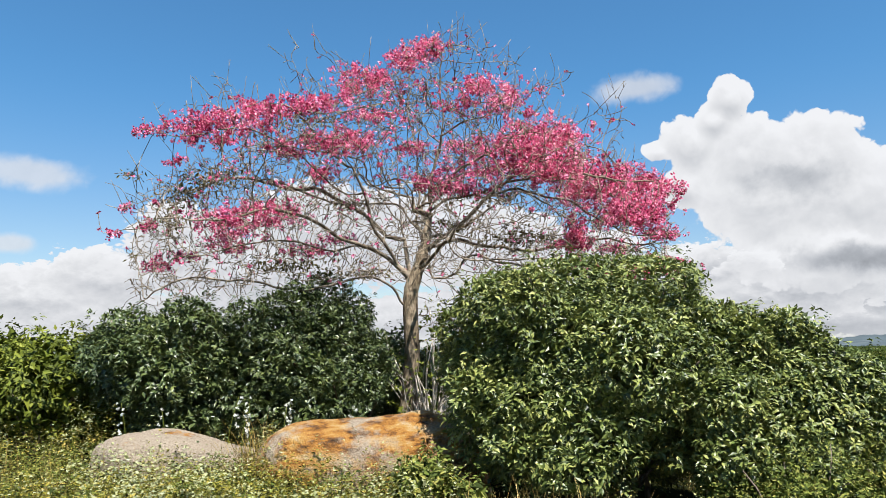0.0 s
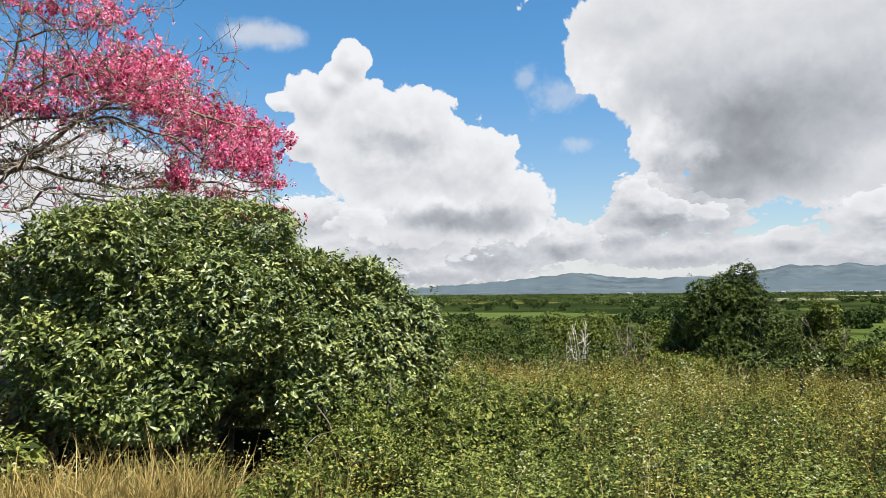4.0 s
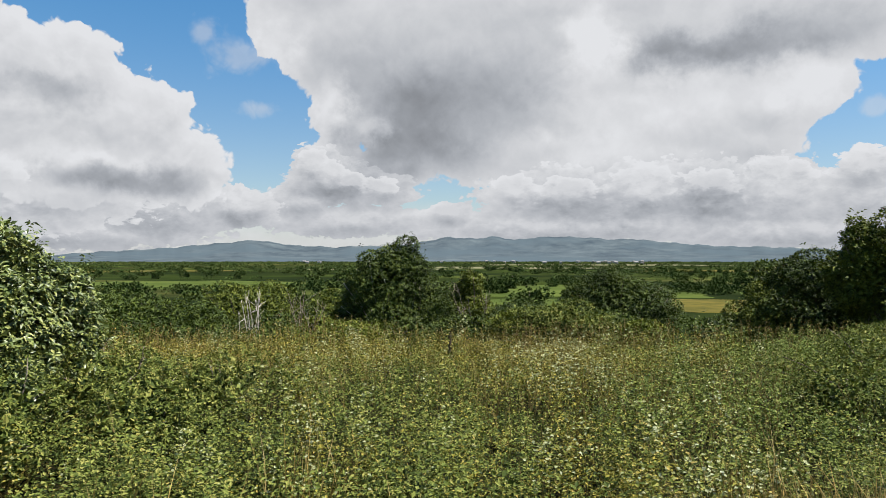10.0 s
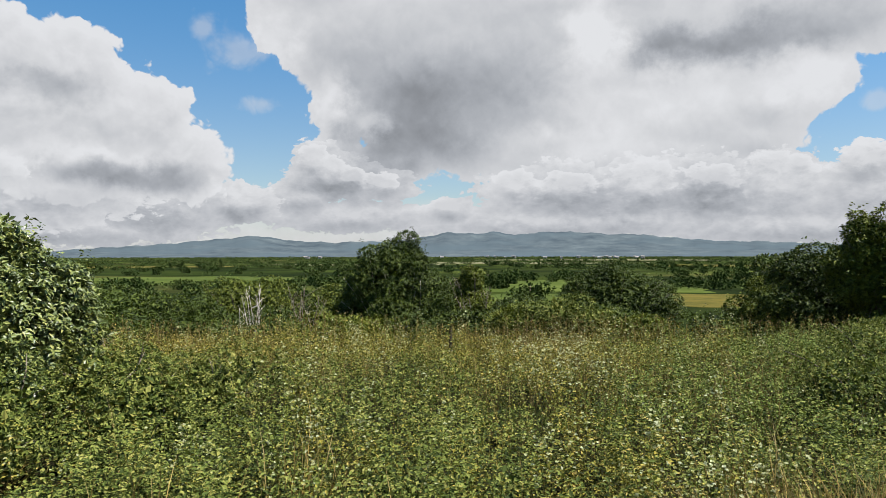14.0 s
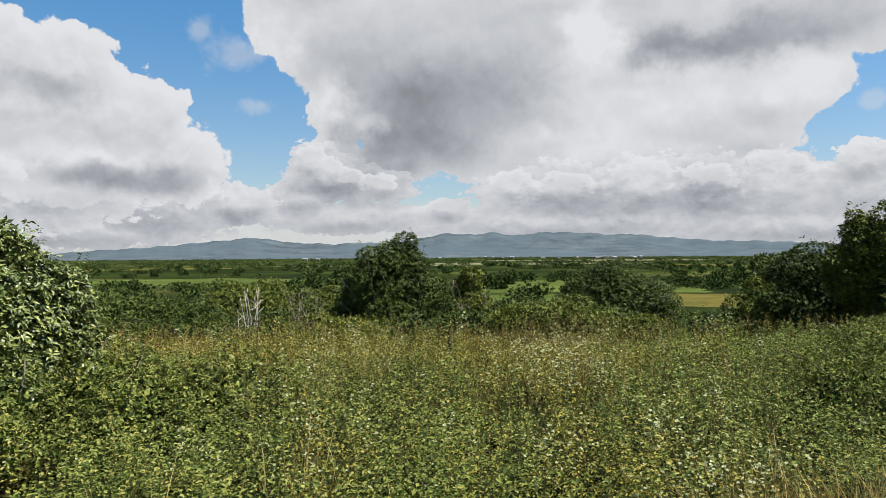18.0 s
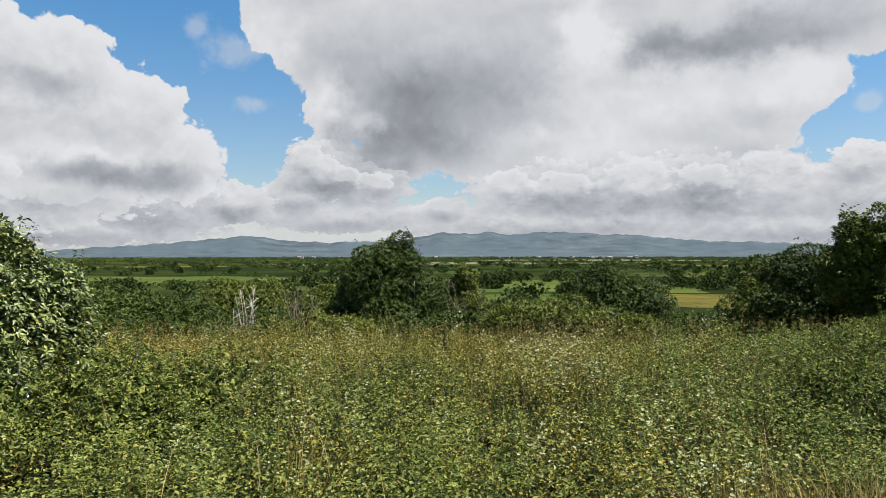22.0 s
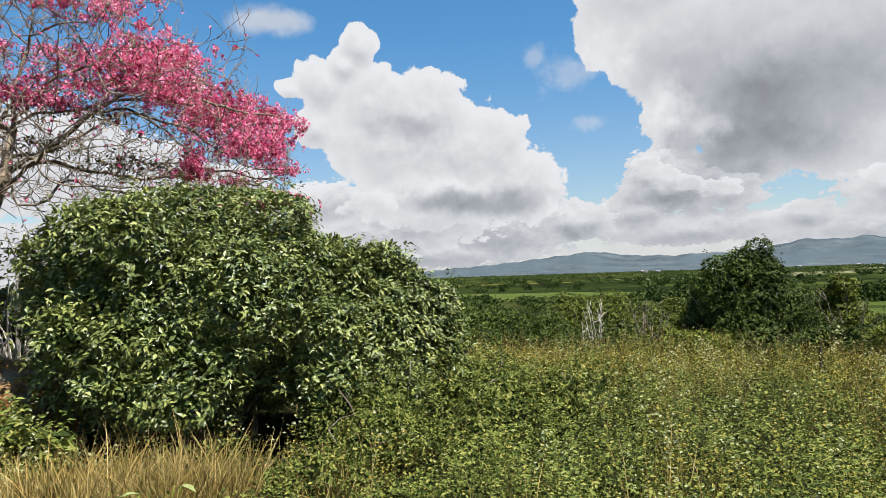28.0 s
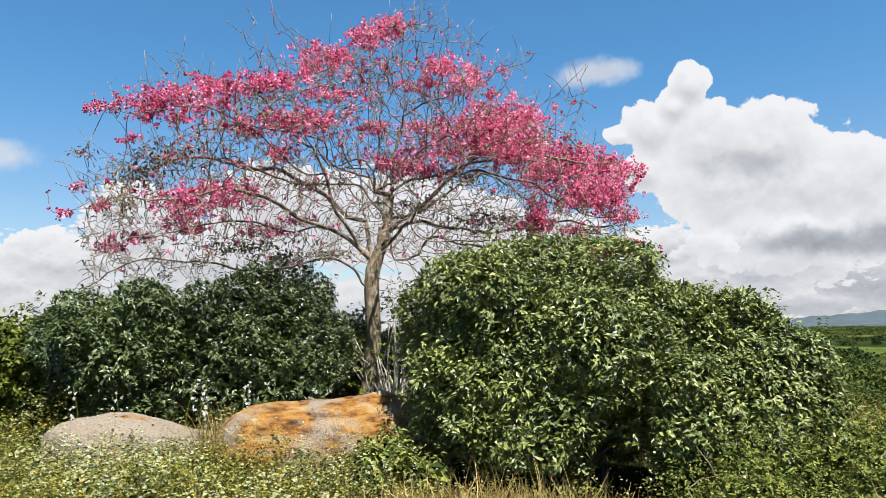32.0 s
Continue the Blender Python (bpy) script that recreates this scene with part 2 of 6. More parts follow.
cover, tone = layer(DECK + BEHIND, 0.16, 0.90)
haze = wramp(wmath("ADD", height, wmath("MULTIPLY", rim, 2.0)), 5.0, 0.8, 0.0, 0.8)
cover = wmath("MAXIMUM", cover, haze)
cover, tone = over(cover, tone, *layer(LOW_NORTH, 0.26, 0.81, rim_low, rim_low_up))
cover, tone = over(cover, tone, *layer(LOW_WEST, 0.26, 0.81, rim_low, rim_low_up))
cover, tone = over(cover, tone, *layer(BANK, 0.28, 0.93, rim_low, rim_low_up))
cover, tone = over(cover, tone, *layer(TOWER, 0.26, 0.97))
def mottle(vec, rows):
    """Soft patches of light and shade, added up."""
    total = None
    for a, e, ra, re, much in rows:
        n = wt.nodes.new("ShaderNodeVectorMath")
        n.operation = "MULTIPLY_ADD"
        wt.links.new(vec, n.inputs[0])
        n.inputs[1].default_value, n.inputs[2].default_value = (1 / ra, 1 / re, 0), (-a / ra, -e / re, 0)
        m = wt.nodes.new("ShaderNodeVectorMath")
        m.operation = "LENGTH"
        wt.links.new(n.outputs[0], m.inputs[0])
        one = wramp(m.outputs["Value"], 1.5, 0.1, 0.0, much)
        total = one if total is None else wmath("ADD", total, one)
    return total


# the patches have torn, billowing rims
torn = wt.nodes.new("ShaderNodeTexNoise")
torn.inputs["Scale"].default_value, torn.inputs["Detail"].default_value, torn.inputs["Roughness"].default_value = 15.0, 6.0, 0.62
wt.links.new(where, torn.inputs["Vector"])
bent = wt.nodes.new("ShaderNodeVectorMath")
bent.operation = "MULTIPLY_ADD"
wt.links.new(torn.outputs["Color"], bent.inputs[0])
bent.inputs[1].default_value = (7.0, 4.6, 0)
wt.links.new(shifted(flat, (-3.5, -2.3, 0)), bent.inputs[2])
tone = wmath("ADD", mottle(bent.outputs[0], TONES_WEST + TONES_DECK + TONES_LOW), tone)
crest, crest_tone = layer(HEADS, 0.40, 0.86, rim_low, rim_low_up)
crest = wmath("MULTIPLY", wmath("MULTIPLY", crest, 0.8), wramp(crest_tone, 0.66, 1.04))
cover, tone = over(cover, tone, crest, crest_tone)
thin = wmath("ADD", nearest(PUFFS, flat), wmath("MULTIPLY", rim, 1.0))
cover, tone = over(cover, tone, wramp(thin, 1.2, 0.3, 0.0, 0.7), wmath("MULTIPLY_ADD", rim, -0.2, 0.82))
veil = wmath("ADD", nearest(WISPS, flat), wmath("MULTIPLY", rim, 2.2))
cover = wmath("MAXIMUM", cover, wramp(veil, 1.1, 0.1, 0.0, 0.38))
tone = wmath("MAXIMUM", wmath("MINIMUM", tone, 1.0), 0.35)
shade_tint = wmix(wramp(tone, 0.4, 0.95), (0.96, 0.99, 1.04, 1), (1.0, 0.99, 0.985, 1))
scaled = wt.nodes.new("ShaderNodeVectorMath")
scaled.operation = "SCALE"
wt.links.new(shade_tint, scaled.inputs[0])
wt.links.new(wmath("MULTIPLY", tone, CLOUD), scaled.inputs["Scale"])
blue = wt.nodes.new("ShaderNodeVectorMath")
blue.operation = "MULTIPLY"
wt.links.new(sky.outputs[0], blue.inputs[0])
wt.links.new(wmix(wramp(height, 3.0, 22.0), (0.86, 0.86, 0.84, 1), (0.50, 0.88, 1.02, 1)), blue.inputs[1])
final = wmix(cover, blue.outputs[0], scaled.outputs[0])
back = wt.nodes.new("ShaderNodeBackground")
wt.links.new(final, back.inputs[0])
back.inputs[1].default_value = 0.058
out = wt.nodes.new("ShaderNodeOutputWorld")
wt.links.new(back.outputs[0], out.inputs[0])

sun = new("sun", bpy.data.lights.new("sun", "SUN"))
sun.data.energy, sun.data.angle, sun.data.color = 5.0, radians(0.53), (1.0, 0.95, 0.87)
sun_way = Vector((math.sin(radians(SUN_TURN)) * math.cos(radians(SUN_HEIGHT)), math.cos(radians(SUN_TURN)) * math.cos(radians(SUN_HEIGHT)), math.sin(radians(SUN_HEIGHT))))
sun.matrix_world = look(sun_way * 50, (0, 0, 0))

# ---- materials ----


def material(name):
    m = bpy.data.materials.new(name)
    m.use_nodes = True
    nt = m.node_tree
    nt.nodes.clear()
    return m, nt


def ramp_node(nt, fac, stops):
    n = nt.nodes.new("ShaderNodeValToRGB")
    el = n.color_ramp.elements
    while len(el) < len(stops):
        el.new(0.5)
    for e, (p, c) in zip(el, stops):
        e.position, e.color = p, (*c, 1)
    nt.links.new(fac, n.inputs[0])
    return n.outputs[0]


def noise_node(nt, vec, scale, detail=4.0, rough=0.55):
    n = nt.nodes.new("ShaderNodeTexNoise")
    n.inputs["Scale"].default_value, n.inputs["Detail"].default_value, n.inputs["Roughness"].default_value = scale, detail, rough
    if vec is not None:
        nt.links.new(vec, n.inputs["Vector"])
    return n.outputs[0]


def mix_node(nt, fac, a, b, blend="MIX"):
    n = nt.nodes.new("ShaderNodeMix")
    n.data_type, n.blend_type = "RGBA", blend
    for i, v in ((0, fac), (6, a), (7, b)):
        if isinstance(v, (int, float)):
            n.inputs[i].default_value = v
        elif isinstance(v, tuple):
            n.inputs[i].default_value = (*v, 1) if len(v) == 3 else v
        else:
            nt.links.new(v, n.inputs[i])
    return n.outputs[2]


def step_node(nt, value, lo, hi):
    n = nt.nodes.new("ShaderNodeMapRange")
    n.interpolation_type = "SMOOTHSTEP"
    nt.links.new(value, n.inputs[0])
    n.inputs[1].default_value, n.inputs[2].default_value = lo, hi
    return n.outputs[0]


def place_node(nt):
    return nt.nodes.new("ShaderNodeNewGeometry").outputs["Position"]


def finish(nt, color, rough=0.6, spec=0.3, bump=None, bump_strength=0.3, bump_distance=0.02, through_leaf=0.0, through_color=None, metal=0.0):
    p = nt.nodes.new("ShaderNodeBsdfPrincipled")
    if isinstance(color, tuple):
        p.inputs["Base Color"].default_value = (*color, 1)
    else:
        nt.links.new(color, p.inputs["Base Color"])
    if isinstance(rough, (int, float)):
        p.inputs["Roughness"].default_value = rough
    else:
        nt.links.new(rough, p.inputs["Roughness"])
    p.inputs["Specular IOR Level"].default_value, p.inputs["Metallic"].default_value = spec, metal
    if bump is not None:
        b = nt.nodes.new("ShaderNodeBump")
        b.inputs["Strength"].default_value, b.inputs["Distance"].default_value = bump_strength, bump_distance
        nt.links.new(bump, b.inputs["Height"])
        nt.links.new(b.outputs[0], p.inputs["Normal"])
    shader = p.outputs[0]
    if through_leaf:
        tr = nt.nodes.new("ShaderNodeBsdfTranslucent")
        nt.links.new(through_color if through_color is not None else color, tr.inputs[0])
        mx = nt.nodes.new("ShaderNodeMixShader")
        mx.inputs[0].default_value = through_leaf
        nt.links.new(shader, mx.inputs[1])
        nt.links.new(tr.outputs[0], mx.inputs[2])
        shader = mx.outputs[0]
    o = nt.nodes.new("ShaderNodeOutputMaterial")
    nt.links.new(shader, o.inputs[0])


def leaf_material(name, stops, rough=0.45, spec=0.35, through_leaf=0.25, patch=1.2, single=False, spread=0.6):
    """Leaves that vary from one to the next and from patch to patch."""
    m, nt = material(name)
    pos = place_node(nt)
    if single:
        rnd = nt.nodes.new("ShaderNodeObjectInfo").outputs["Random"]
    else:
        rnd = nt.nodes.new("ShaderNodeNewGeometry").outputs["Random Per Island"]
    big_n = noise_node(nt, pos, patch, 3.0)
    add = nt.nodes.new("ShaderNodeMath")
    add.operation = "MULTIPLY_ADD"
    nt.links.new(big_n, add.inputs[0])
    add.inputs[1].default_value = 1.1
    sub = nt.nodes.new("ShaderNodeMath")
    sub.operation = "MULTIPLY_ADD"
    nt.links.new(rnd, sub.inputs[0])
    sub.inputs[1].default_value, sub.inputs[2].default_value = spread, -0.03 - spread / 2
    nt.links.new(sub.outputs[0], add.inputs[2])
    col = ramp_node(nt, add.outputs[0], stops)
    fine = noise_node(nt, pos, 60.0, 2.0)
    col = mix_node(nt, 0.35, col, mix_node(nt, fine, (0.35, 0.35, 0.35), (1.0, 1.0, 1.0)), "MULTIPLY")
    warm = mix_node(nt, 0.6, col, (0.9, 1.0, 0.25), "MULTIPLY")
    finish(nt, col, rough, spec, through_leaf=through_leaf, through_color=mix_node(nt, 0.5, warm, col))
    return m


SHRUB_STOPS = [(0, (0.037, 0.052, 0.014)), (0.4, (0.091, 0.122, 0.028)), (0.75, (0.180, 0.205, 0.049)), (1, (0.279, 0.283, 0.083))]
M_SHRUB = leaf_material("shrub_leaf", SHRUB_STOPS, 0.42, 0.4, 0.14, spread=0.85)
M_SHRUB1 = leaf_material("shrub_leaf_single", SHRUB_STOPS, 0.42, 0.4, 0.14, single=True, spread=0.85)
# Darker leaf tones: the tree's shade over the thicket is mixed into its green.
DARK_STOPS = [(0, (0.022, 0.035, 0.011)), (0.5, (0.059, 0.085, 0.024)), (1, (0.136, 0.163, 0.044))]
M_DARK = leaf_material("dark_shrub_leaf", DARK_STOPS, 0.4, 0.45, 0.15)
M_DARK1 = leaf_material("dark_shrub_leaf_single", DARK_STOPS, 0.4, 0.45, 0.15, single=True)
M_TREE = leaf_material("tree_leaf", [(0, (0.013, 0.021, 0.004)), (0.5, (0.044, 0.067, 0.009)), (1, (0.103, 0.131, 0.017))], 0.6, 0.15, 0.08, 0.5, spread=0.9)
M_OLIVE = leaf_material("olive_leaf", [(0, (0.027, 0.037, 0.006)), (0.5, (0.089, 0.112, 0.012)), (1, (0.179, 0.196, 0.025))], 0.6, 0.15, 0.08, 0.5, spread=0.9)
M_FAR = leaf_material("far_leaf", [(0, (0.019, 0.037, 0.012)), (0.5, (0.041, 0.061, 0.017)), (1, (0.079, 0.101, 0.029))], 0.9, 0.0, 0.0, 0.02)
M_HERB = leaf_material("herb_leaf", [(0, (0.019, 0.030, 0.007)), (0.45, (0.085, 0.112, 0.020)), (0.8, (0.173, 0.192, 0.040)), (1, (0.244, 0.235, 0.059))], 0.7, 0.1, 0.16, 0.9, spread=1.0)
M_HERB_DARK = leaf_material("dark_herb_leaf", [(0, (0.021, 0.030, 0.009)), (0.45, (0.084, 0.120, 0.022)), (0.8, (0.169, 0.205, 0.041)), (1, (0.241, 0.249, 0.065))], 0.7, 0.1, 0.16, 0.9, spread=1.0)
M_HERB_OLIVE = leaf_material("olive_herb_leaf", [(0, (0.024, 0.024, 0.005)), (0.45, (0.133, 0.123, 0.016)), (0.8, (0.267, 0.228, 0.036)), (1, (0.378, 0.294, 0.083))], 0.7, 0.1, 0.16, 0.9, spread=1.0)
M_HEAD_GLINT = leaf_material("head_and_glint", [(0, (0.226, 0.223, 0.083)), (0.5, (0.332, 0.342, 0.167)), (1, (0.417, 0.446, 0.300))], 0.7, 0.2, 0.2, 3.0)
M_PALE_LEAF = leaf_material("pale_leaf", [(0, (0.165, 0.195, 0.060)), (1, (0.285, 0.315, 0.120))], 0.5, 0.3, 0.2, 3.0)
M_WHITE_BLOOM = leaf_material("white_bloom", [(0, (0.496, 0.496, 0.464)), (1, (0.672, 0.672, 0.640))], 0.6, 0.2, 0.25, 3.0)
M_STRAW = leaf_material("straw", [(0, (0.086, 0.055, 0.013)), (0.5, (0.200, 0.143, 0.035)), (1, (0.319, 0.246, 0.095))], 0.6, 0.25, 0.15, 2.0)
M_STRAW1 = leaf_material("straw_single", [(0, (0.189, 0.119, 0.030)), (0.5, (0.379, 0.257, 0.071)), (1, (0.550, 0.433, 0.177))], 0.6, 0.25, 0.15, 2.0, single=True)
M_PETAL = leaf_material("petal", [(0.0, (0.20, 0.013, 0.05)), (0.3, (0.53, 0.055, 0.165)), (0.65, (0.80, 0.18, 0.35)), (1.0, (0.88, 0.50, 0.62))], 0.6, 0.2, 0.36, 0.9, spread=0.9)
M_DRYLEAF = leaf_material("dry_leaf", [(0, (0.038, 0.026, 0.011)), (0.5, (0.098, 0.083, 0.026)), (1, (0.203, 0.180, 0.068))], 0.7, 0.2, 0.2, 2.0)


def bark_material(name, dark, light, scale=9.0):
    m, nt = material(name)
    pos = place_node(nt)
    st = nt.nodes.new("ShaderNodeMapping")
    st.inputs["Scale"].default_value = (1, 1, 0.22)
    nt.links.new(pos, st.inputs["Vector"])
    n1, n2 = noise_node(nt, st.outputs[0], scale * 4, 6.0, 0.65), noise_node(nt, pos, scale * 0.5, 4.0)
    col = ramp_node(nt, n1, [(0.3, dark), (0.62, light)])
    col = mix_node(nt, step_node(nt, n2, 0.45, 0.65), col, tuple(min(1, c * 1.35 + 0.03) for c in light))
    finish(nt, col, 0.85, 0.2, n1, 0.7, 0.02)
    return m


M_BARK = bark_material("bark", (0.022, 0.016, 0.011), (0.155, 0.122, 0.085))
M_PALE_BARK = bark_material("pale_bark", (0.14, 0.12, 0.10), (0.36, 0.32, 0.27))
M_TRUNK = bark_material("trunk_bark", (0.026, 0.019, 0.013), (0.20, 0.155, 0.10))
M_TWIG = bark_material("twig_bark", (0.05, 0.04, 0.03), (0.15, 0.12, 0.09))


def rock_material(name, orange):
    m, nt = material(name)
    pos = place_node(nt)
    n1, n2 = noise_node(nt, pos, 38.0, 6.0, 0.7), noise_node(nt, pos, 1.3, 6.0, 0.7)
    veins = nt.nodes.new("ShaderNodeMapping")
    veins.inputs["Scale"].default_value = (0.5, 0.5, 1.6)
    nt.links.new(pos, veins.inputs["Vector"])
    streak = noise_node(nt, veins.outputs[0], 4.5, 8.0, 0.7)
    grey = ramp_node(nt, n1, [(0.25, (0.09, 0.068, 0.048)), (0.48, (0.235, 0.19, 0.14)), (0.8, (0.36, 0.305, 0.235))])
    rust = ramp_node(nt, streak, [(0.36, (0.022, 0.012, 0.006)), (0.44, (0.10, 0.042, 0.010)), (0.50, (0.245, 0.108, 0.020)), (0.57, (0.29, 0.165, 0.045)), (0.66, (0.34, 0.27, 0.165))])
    col = mix_node(nt, step_node(nt, n2, 0.62 - orange, 0.70 - orange * 0.75), grey, rust)
    lichen = noise_node(nt, pos, 26.0, 8.0, 0.75)
    col = mix_node(nt, step_node(nt, lichen, 0.56, 0.74), col, (0.12, 0.10, 0.075))
    crack = noise_node(nt, veins.outputs[0], 2.3, 9.0, 0.75)
    col = mix_node(nt, step_node(nt, crack, 0.60, 0.68), col, (0.15, 0.115, 0.08))
    finish(nt, col, 0.9, 0.2, n1, 0.9, 0.05)
    return m


M_ROCK_GREY, M_ROCK_RUST = rock_material("grey_granite", 0.02), rock_material("rusty_granite", 0.235)


def ground_material():
    m, nt = material("grassland")
    pos = place_node(nt)
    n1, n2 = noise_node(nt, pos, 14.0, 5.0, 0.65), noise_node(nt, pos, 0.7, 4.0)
    # Blacker than soil: the deep shade under the weeds is put into it.
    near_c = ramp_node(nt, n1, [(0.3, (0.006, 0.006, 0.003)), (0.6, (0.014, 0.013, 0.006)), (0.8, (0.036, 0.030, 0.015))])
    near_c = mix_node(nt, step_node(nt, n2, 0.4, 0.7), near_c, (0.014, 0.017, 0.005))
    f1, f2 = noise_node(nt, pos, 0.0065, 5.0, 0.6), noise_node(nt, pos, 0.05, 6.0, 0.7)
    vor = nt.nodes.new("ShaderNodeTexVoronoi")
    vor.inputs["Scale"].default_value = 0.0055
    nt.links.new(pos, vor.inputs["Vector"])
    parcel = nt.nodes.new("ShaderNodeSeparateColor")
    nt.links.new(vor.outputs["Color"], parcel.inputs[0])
    # Far tones are held down to stand in for cloud shadow on the plain.
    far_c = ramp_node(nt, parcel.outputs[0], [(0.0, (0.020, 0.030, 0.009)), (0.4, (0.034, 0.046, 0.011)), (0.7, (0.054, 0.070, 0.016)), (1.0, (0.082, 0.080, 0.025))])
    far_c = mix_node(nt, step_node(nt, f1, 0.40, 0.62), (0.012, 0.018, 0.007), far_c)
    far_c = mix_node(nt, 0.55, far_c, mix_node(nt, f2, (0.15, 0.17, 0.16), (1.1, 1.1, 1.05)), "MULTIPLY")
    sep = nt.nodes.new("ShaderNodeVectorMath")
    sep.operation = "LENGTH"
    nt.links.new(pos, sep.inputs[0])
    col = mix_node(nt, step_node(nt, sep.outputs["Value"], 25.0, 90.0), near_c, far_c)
    finish(nt, col, 1.0, 0.0, n1, 0.5, 0.05)
    return m


M_GROUND = ground_material()


def plain_material(name, a, b, scale, rough=0.9):
    m, nt = material(name)
    pos = place_node(nt)
    n1 = noise_node(nt, pos, scale, 5.0, 0.65)
    finish(nt, ramp_node(nt, n1, [(0.3, a), (0.7, b)]), rough, 0.02)
    return m


M_PASTURE = plain_material("pasture", (0.028, 0.042, 0.008), (0.068, 0.086, 0.017), 0.05)
M_STUBBLE = plain_material("stubble", (0.036, 0.038, 0.008), (0.105, 0.083, 0.018), 0.12)
M_PALE_FIELD = plain_material("pale_field", (0.07, 0.075, 0.035), (0.16, 0.145, 0.08), 0.03)
M_LIMEWASH = plain_material("limewash", (0.22, 0.21, 0.20), (0.32, 0.31, 0.29), 0.8)
M_SHEET_ROOF = plain_material("sheet_roof", (0.20, 0.17, 0.155), (0.36, 0.32, 0.30), 0.5)
M_POST = plain_material("weathered_wood", (0.03, 0.026, 0.02), (0.09, 0.075, 0.06), 14.0)


def mountain_material():
    """Far ranges, a backdrop: kilometres of blue haze painted in as colour and glow."""
    m, nt = material("far_mountain")
    pos = place_node(nt)
    n1, n2 = noise_node(nt, pos, 0.006, 6.0, 0.65), noise_node(nt, pos, 0.0016, 3.0, 0.5)
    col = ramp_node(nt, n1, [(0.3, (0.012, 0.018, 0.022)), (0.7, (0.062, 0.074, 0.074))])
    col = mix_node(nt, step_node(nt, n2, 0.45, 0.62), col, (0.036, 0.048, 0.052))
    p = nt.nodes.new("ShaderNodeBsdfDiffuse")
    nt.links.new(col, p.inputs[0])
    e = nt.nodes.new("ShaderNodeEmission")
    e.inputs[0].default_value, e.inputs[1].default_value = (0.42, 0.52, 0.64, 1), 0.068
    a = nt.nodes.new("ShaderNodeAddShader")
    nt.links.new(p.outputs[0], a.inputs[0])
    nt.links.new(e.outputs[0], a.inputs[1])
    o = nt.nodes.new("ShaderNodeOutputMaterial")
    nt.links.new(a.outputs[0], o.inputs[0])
    return m


M_MOUNTAIN = mountain_material()

# ---- mesh helpers ----
rng = np.random.default_rng(7)


def mesh_tris(name, verts, tris, mat, smooth=False):
    verts, tris = np.asarray(verts, np.float32), np.asarray(tris, np.int32)
    me = bpy.data.meshes.new(name)
    me.vertices.add(len(verts))
    me.vertices.foreach_set("co", verts.ravel())
    me.loops.add(tris.size)
    me.loops.foreach_set("vertex_index", tris.ravel())
    me.polygons.add(len(tris))
    me.polygons.foreach_set("loop_start", np.arange(0, tris.size, 3, dtype=np.int32))
    me.polygons.foreach_set("use_smooth", np.full(len(tris), smooth))
    me.materials.append(mat)
    me.update(calc_edges=True)
    return me


def part(name, me, parent, label="", kind=""):
    ob = new(name, me)
    ob.parent = parent
    return tagged(ob, label, kind=kind)


def thing(name, x, y, z, label, category, group="", kind=""):
    ob = new(name)
    ob.empty_display_size = 0.2
    ob.location = (x, y, z)
    return tagged(ob, label, category, group, kind)


def unit(v):
    return v / np.maximum(np.linalg.norm(v, axis=-1, keepdims=True), 1e-9)


# leaf shapes: across, along, up; and their triangles
DIAMOND = (np.array([(0, 0, 0), (0.5, 0.45, 0.10), (0, 1, -0.06), (-0.5, 0.45, 0.10)]), np.array([(0, 1, 2), (0, 2, 3)]))
OVATE = (np.array([(0, 0, 0), (0.4, 0.25, 0.05), (0, 0.3, 0), (-0.4, 0.25, 0.05), (0.42, 0.58, 0.02), (0, 0.62, -0.04), (-0.42, 0.58, 0.02), (0, 1, -0.2)]),
         np.array([(0, 1, 2), (0, 2, 3), (2, 1, 4), (2, 4, 5), (3, 2, 5), (3, 5, 6), (5, 4, 7), (6, 5, 7)]))
BENT = (np.array([(0, 0, 0), (0.43, 0.42, 0.05), (0, 0.5, -0.03), (-0.43, 0.42, 0.05), (0, 1, -0.2)]), np.array([(0, 1, 2), (0, 2, 3), (2, 1, 4), (3, 2, 4)]))
BLADE = (np.array([(-0.5, 0, 0), (0.5, 0, 0), (0.4, 0.4, 0.04), (-0.4, 0.4, 0.04), (0.28, 0.75, 0.0), (-0.28, 0.75, 0.0), (0, 1, -0.12)]),
         np.array([(0, 1, 2), (0, 2, 3), (3, 2, 4), (3, 4, 5), (5, 4, 6)]))


def leaf_cloud(p, along, up, length, width, shape=DIAMOND):
    """Vertices and triangles of many leaves at once."""
    tv, tf = shape
    along = unit(along)
    side = unit(np.cross(along, up))
    up = np.cross(side, along)
    n = len(p)
    v = (p[:, None, :] + side[:, None, :] * (tv[None, :, 0:1] * width[:, None, None])
         + (along[:, None, :] * tv[None, :, 1:2] + up[:, None, :] * tv[None, :, 2:3]) * length[:, None, None])
    f = tf[None] + (np.arange(n) * len(tv))[:, None, None]
    return v.reshape(-1, 3), f.reshape(-1, 3)


def leaf_pose(p, along, up, length, width):
    a = Vector(along).normalized()
    s = a.cross(Vector(up)).normalized()
    u = s.cross(a)
    m = Matrix((s * width, a * length, u * length)).transposed().to_4x4()
    m.translation = p
    return m


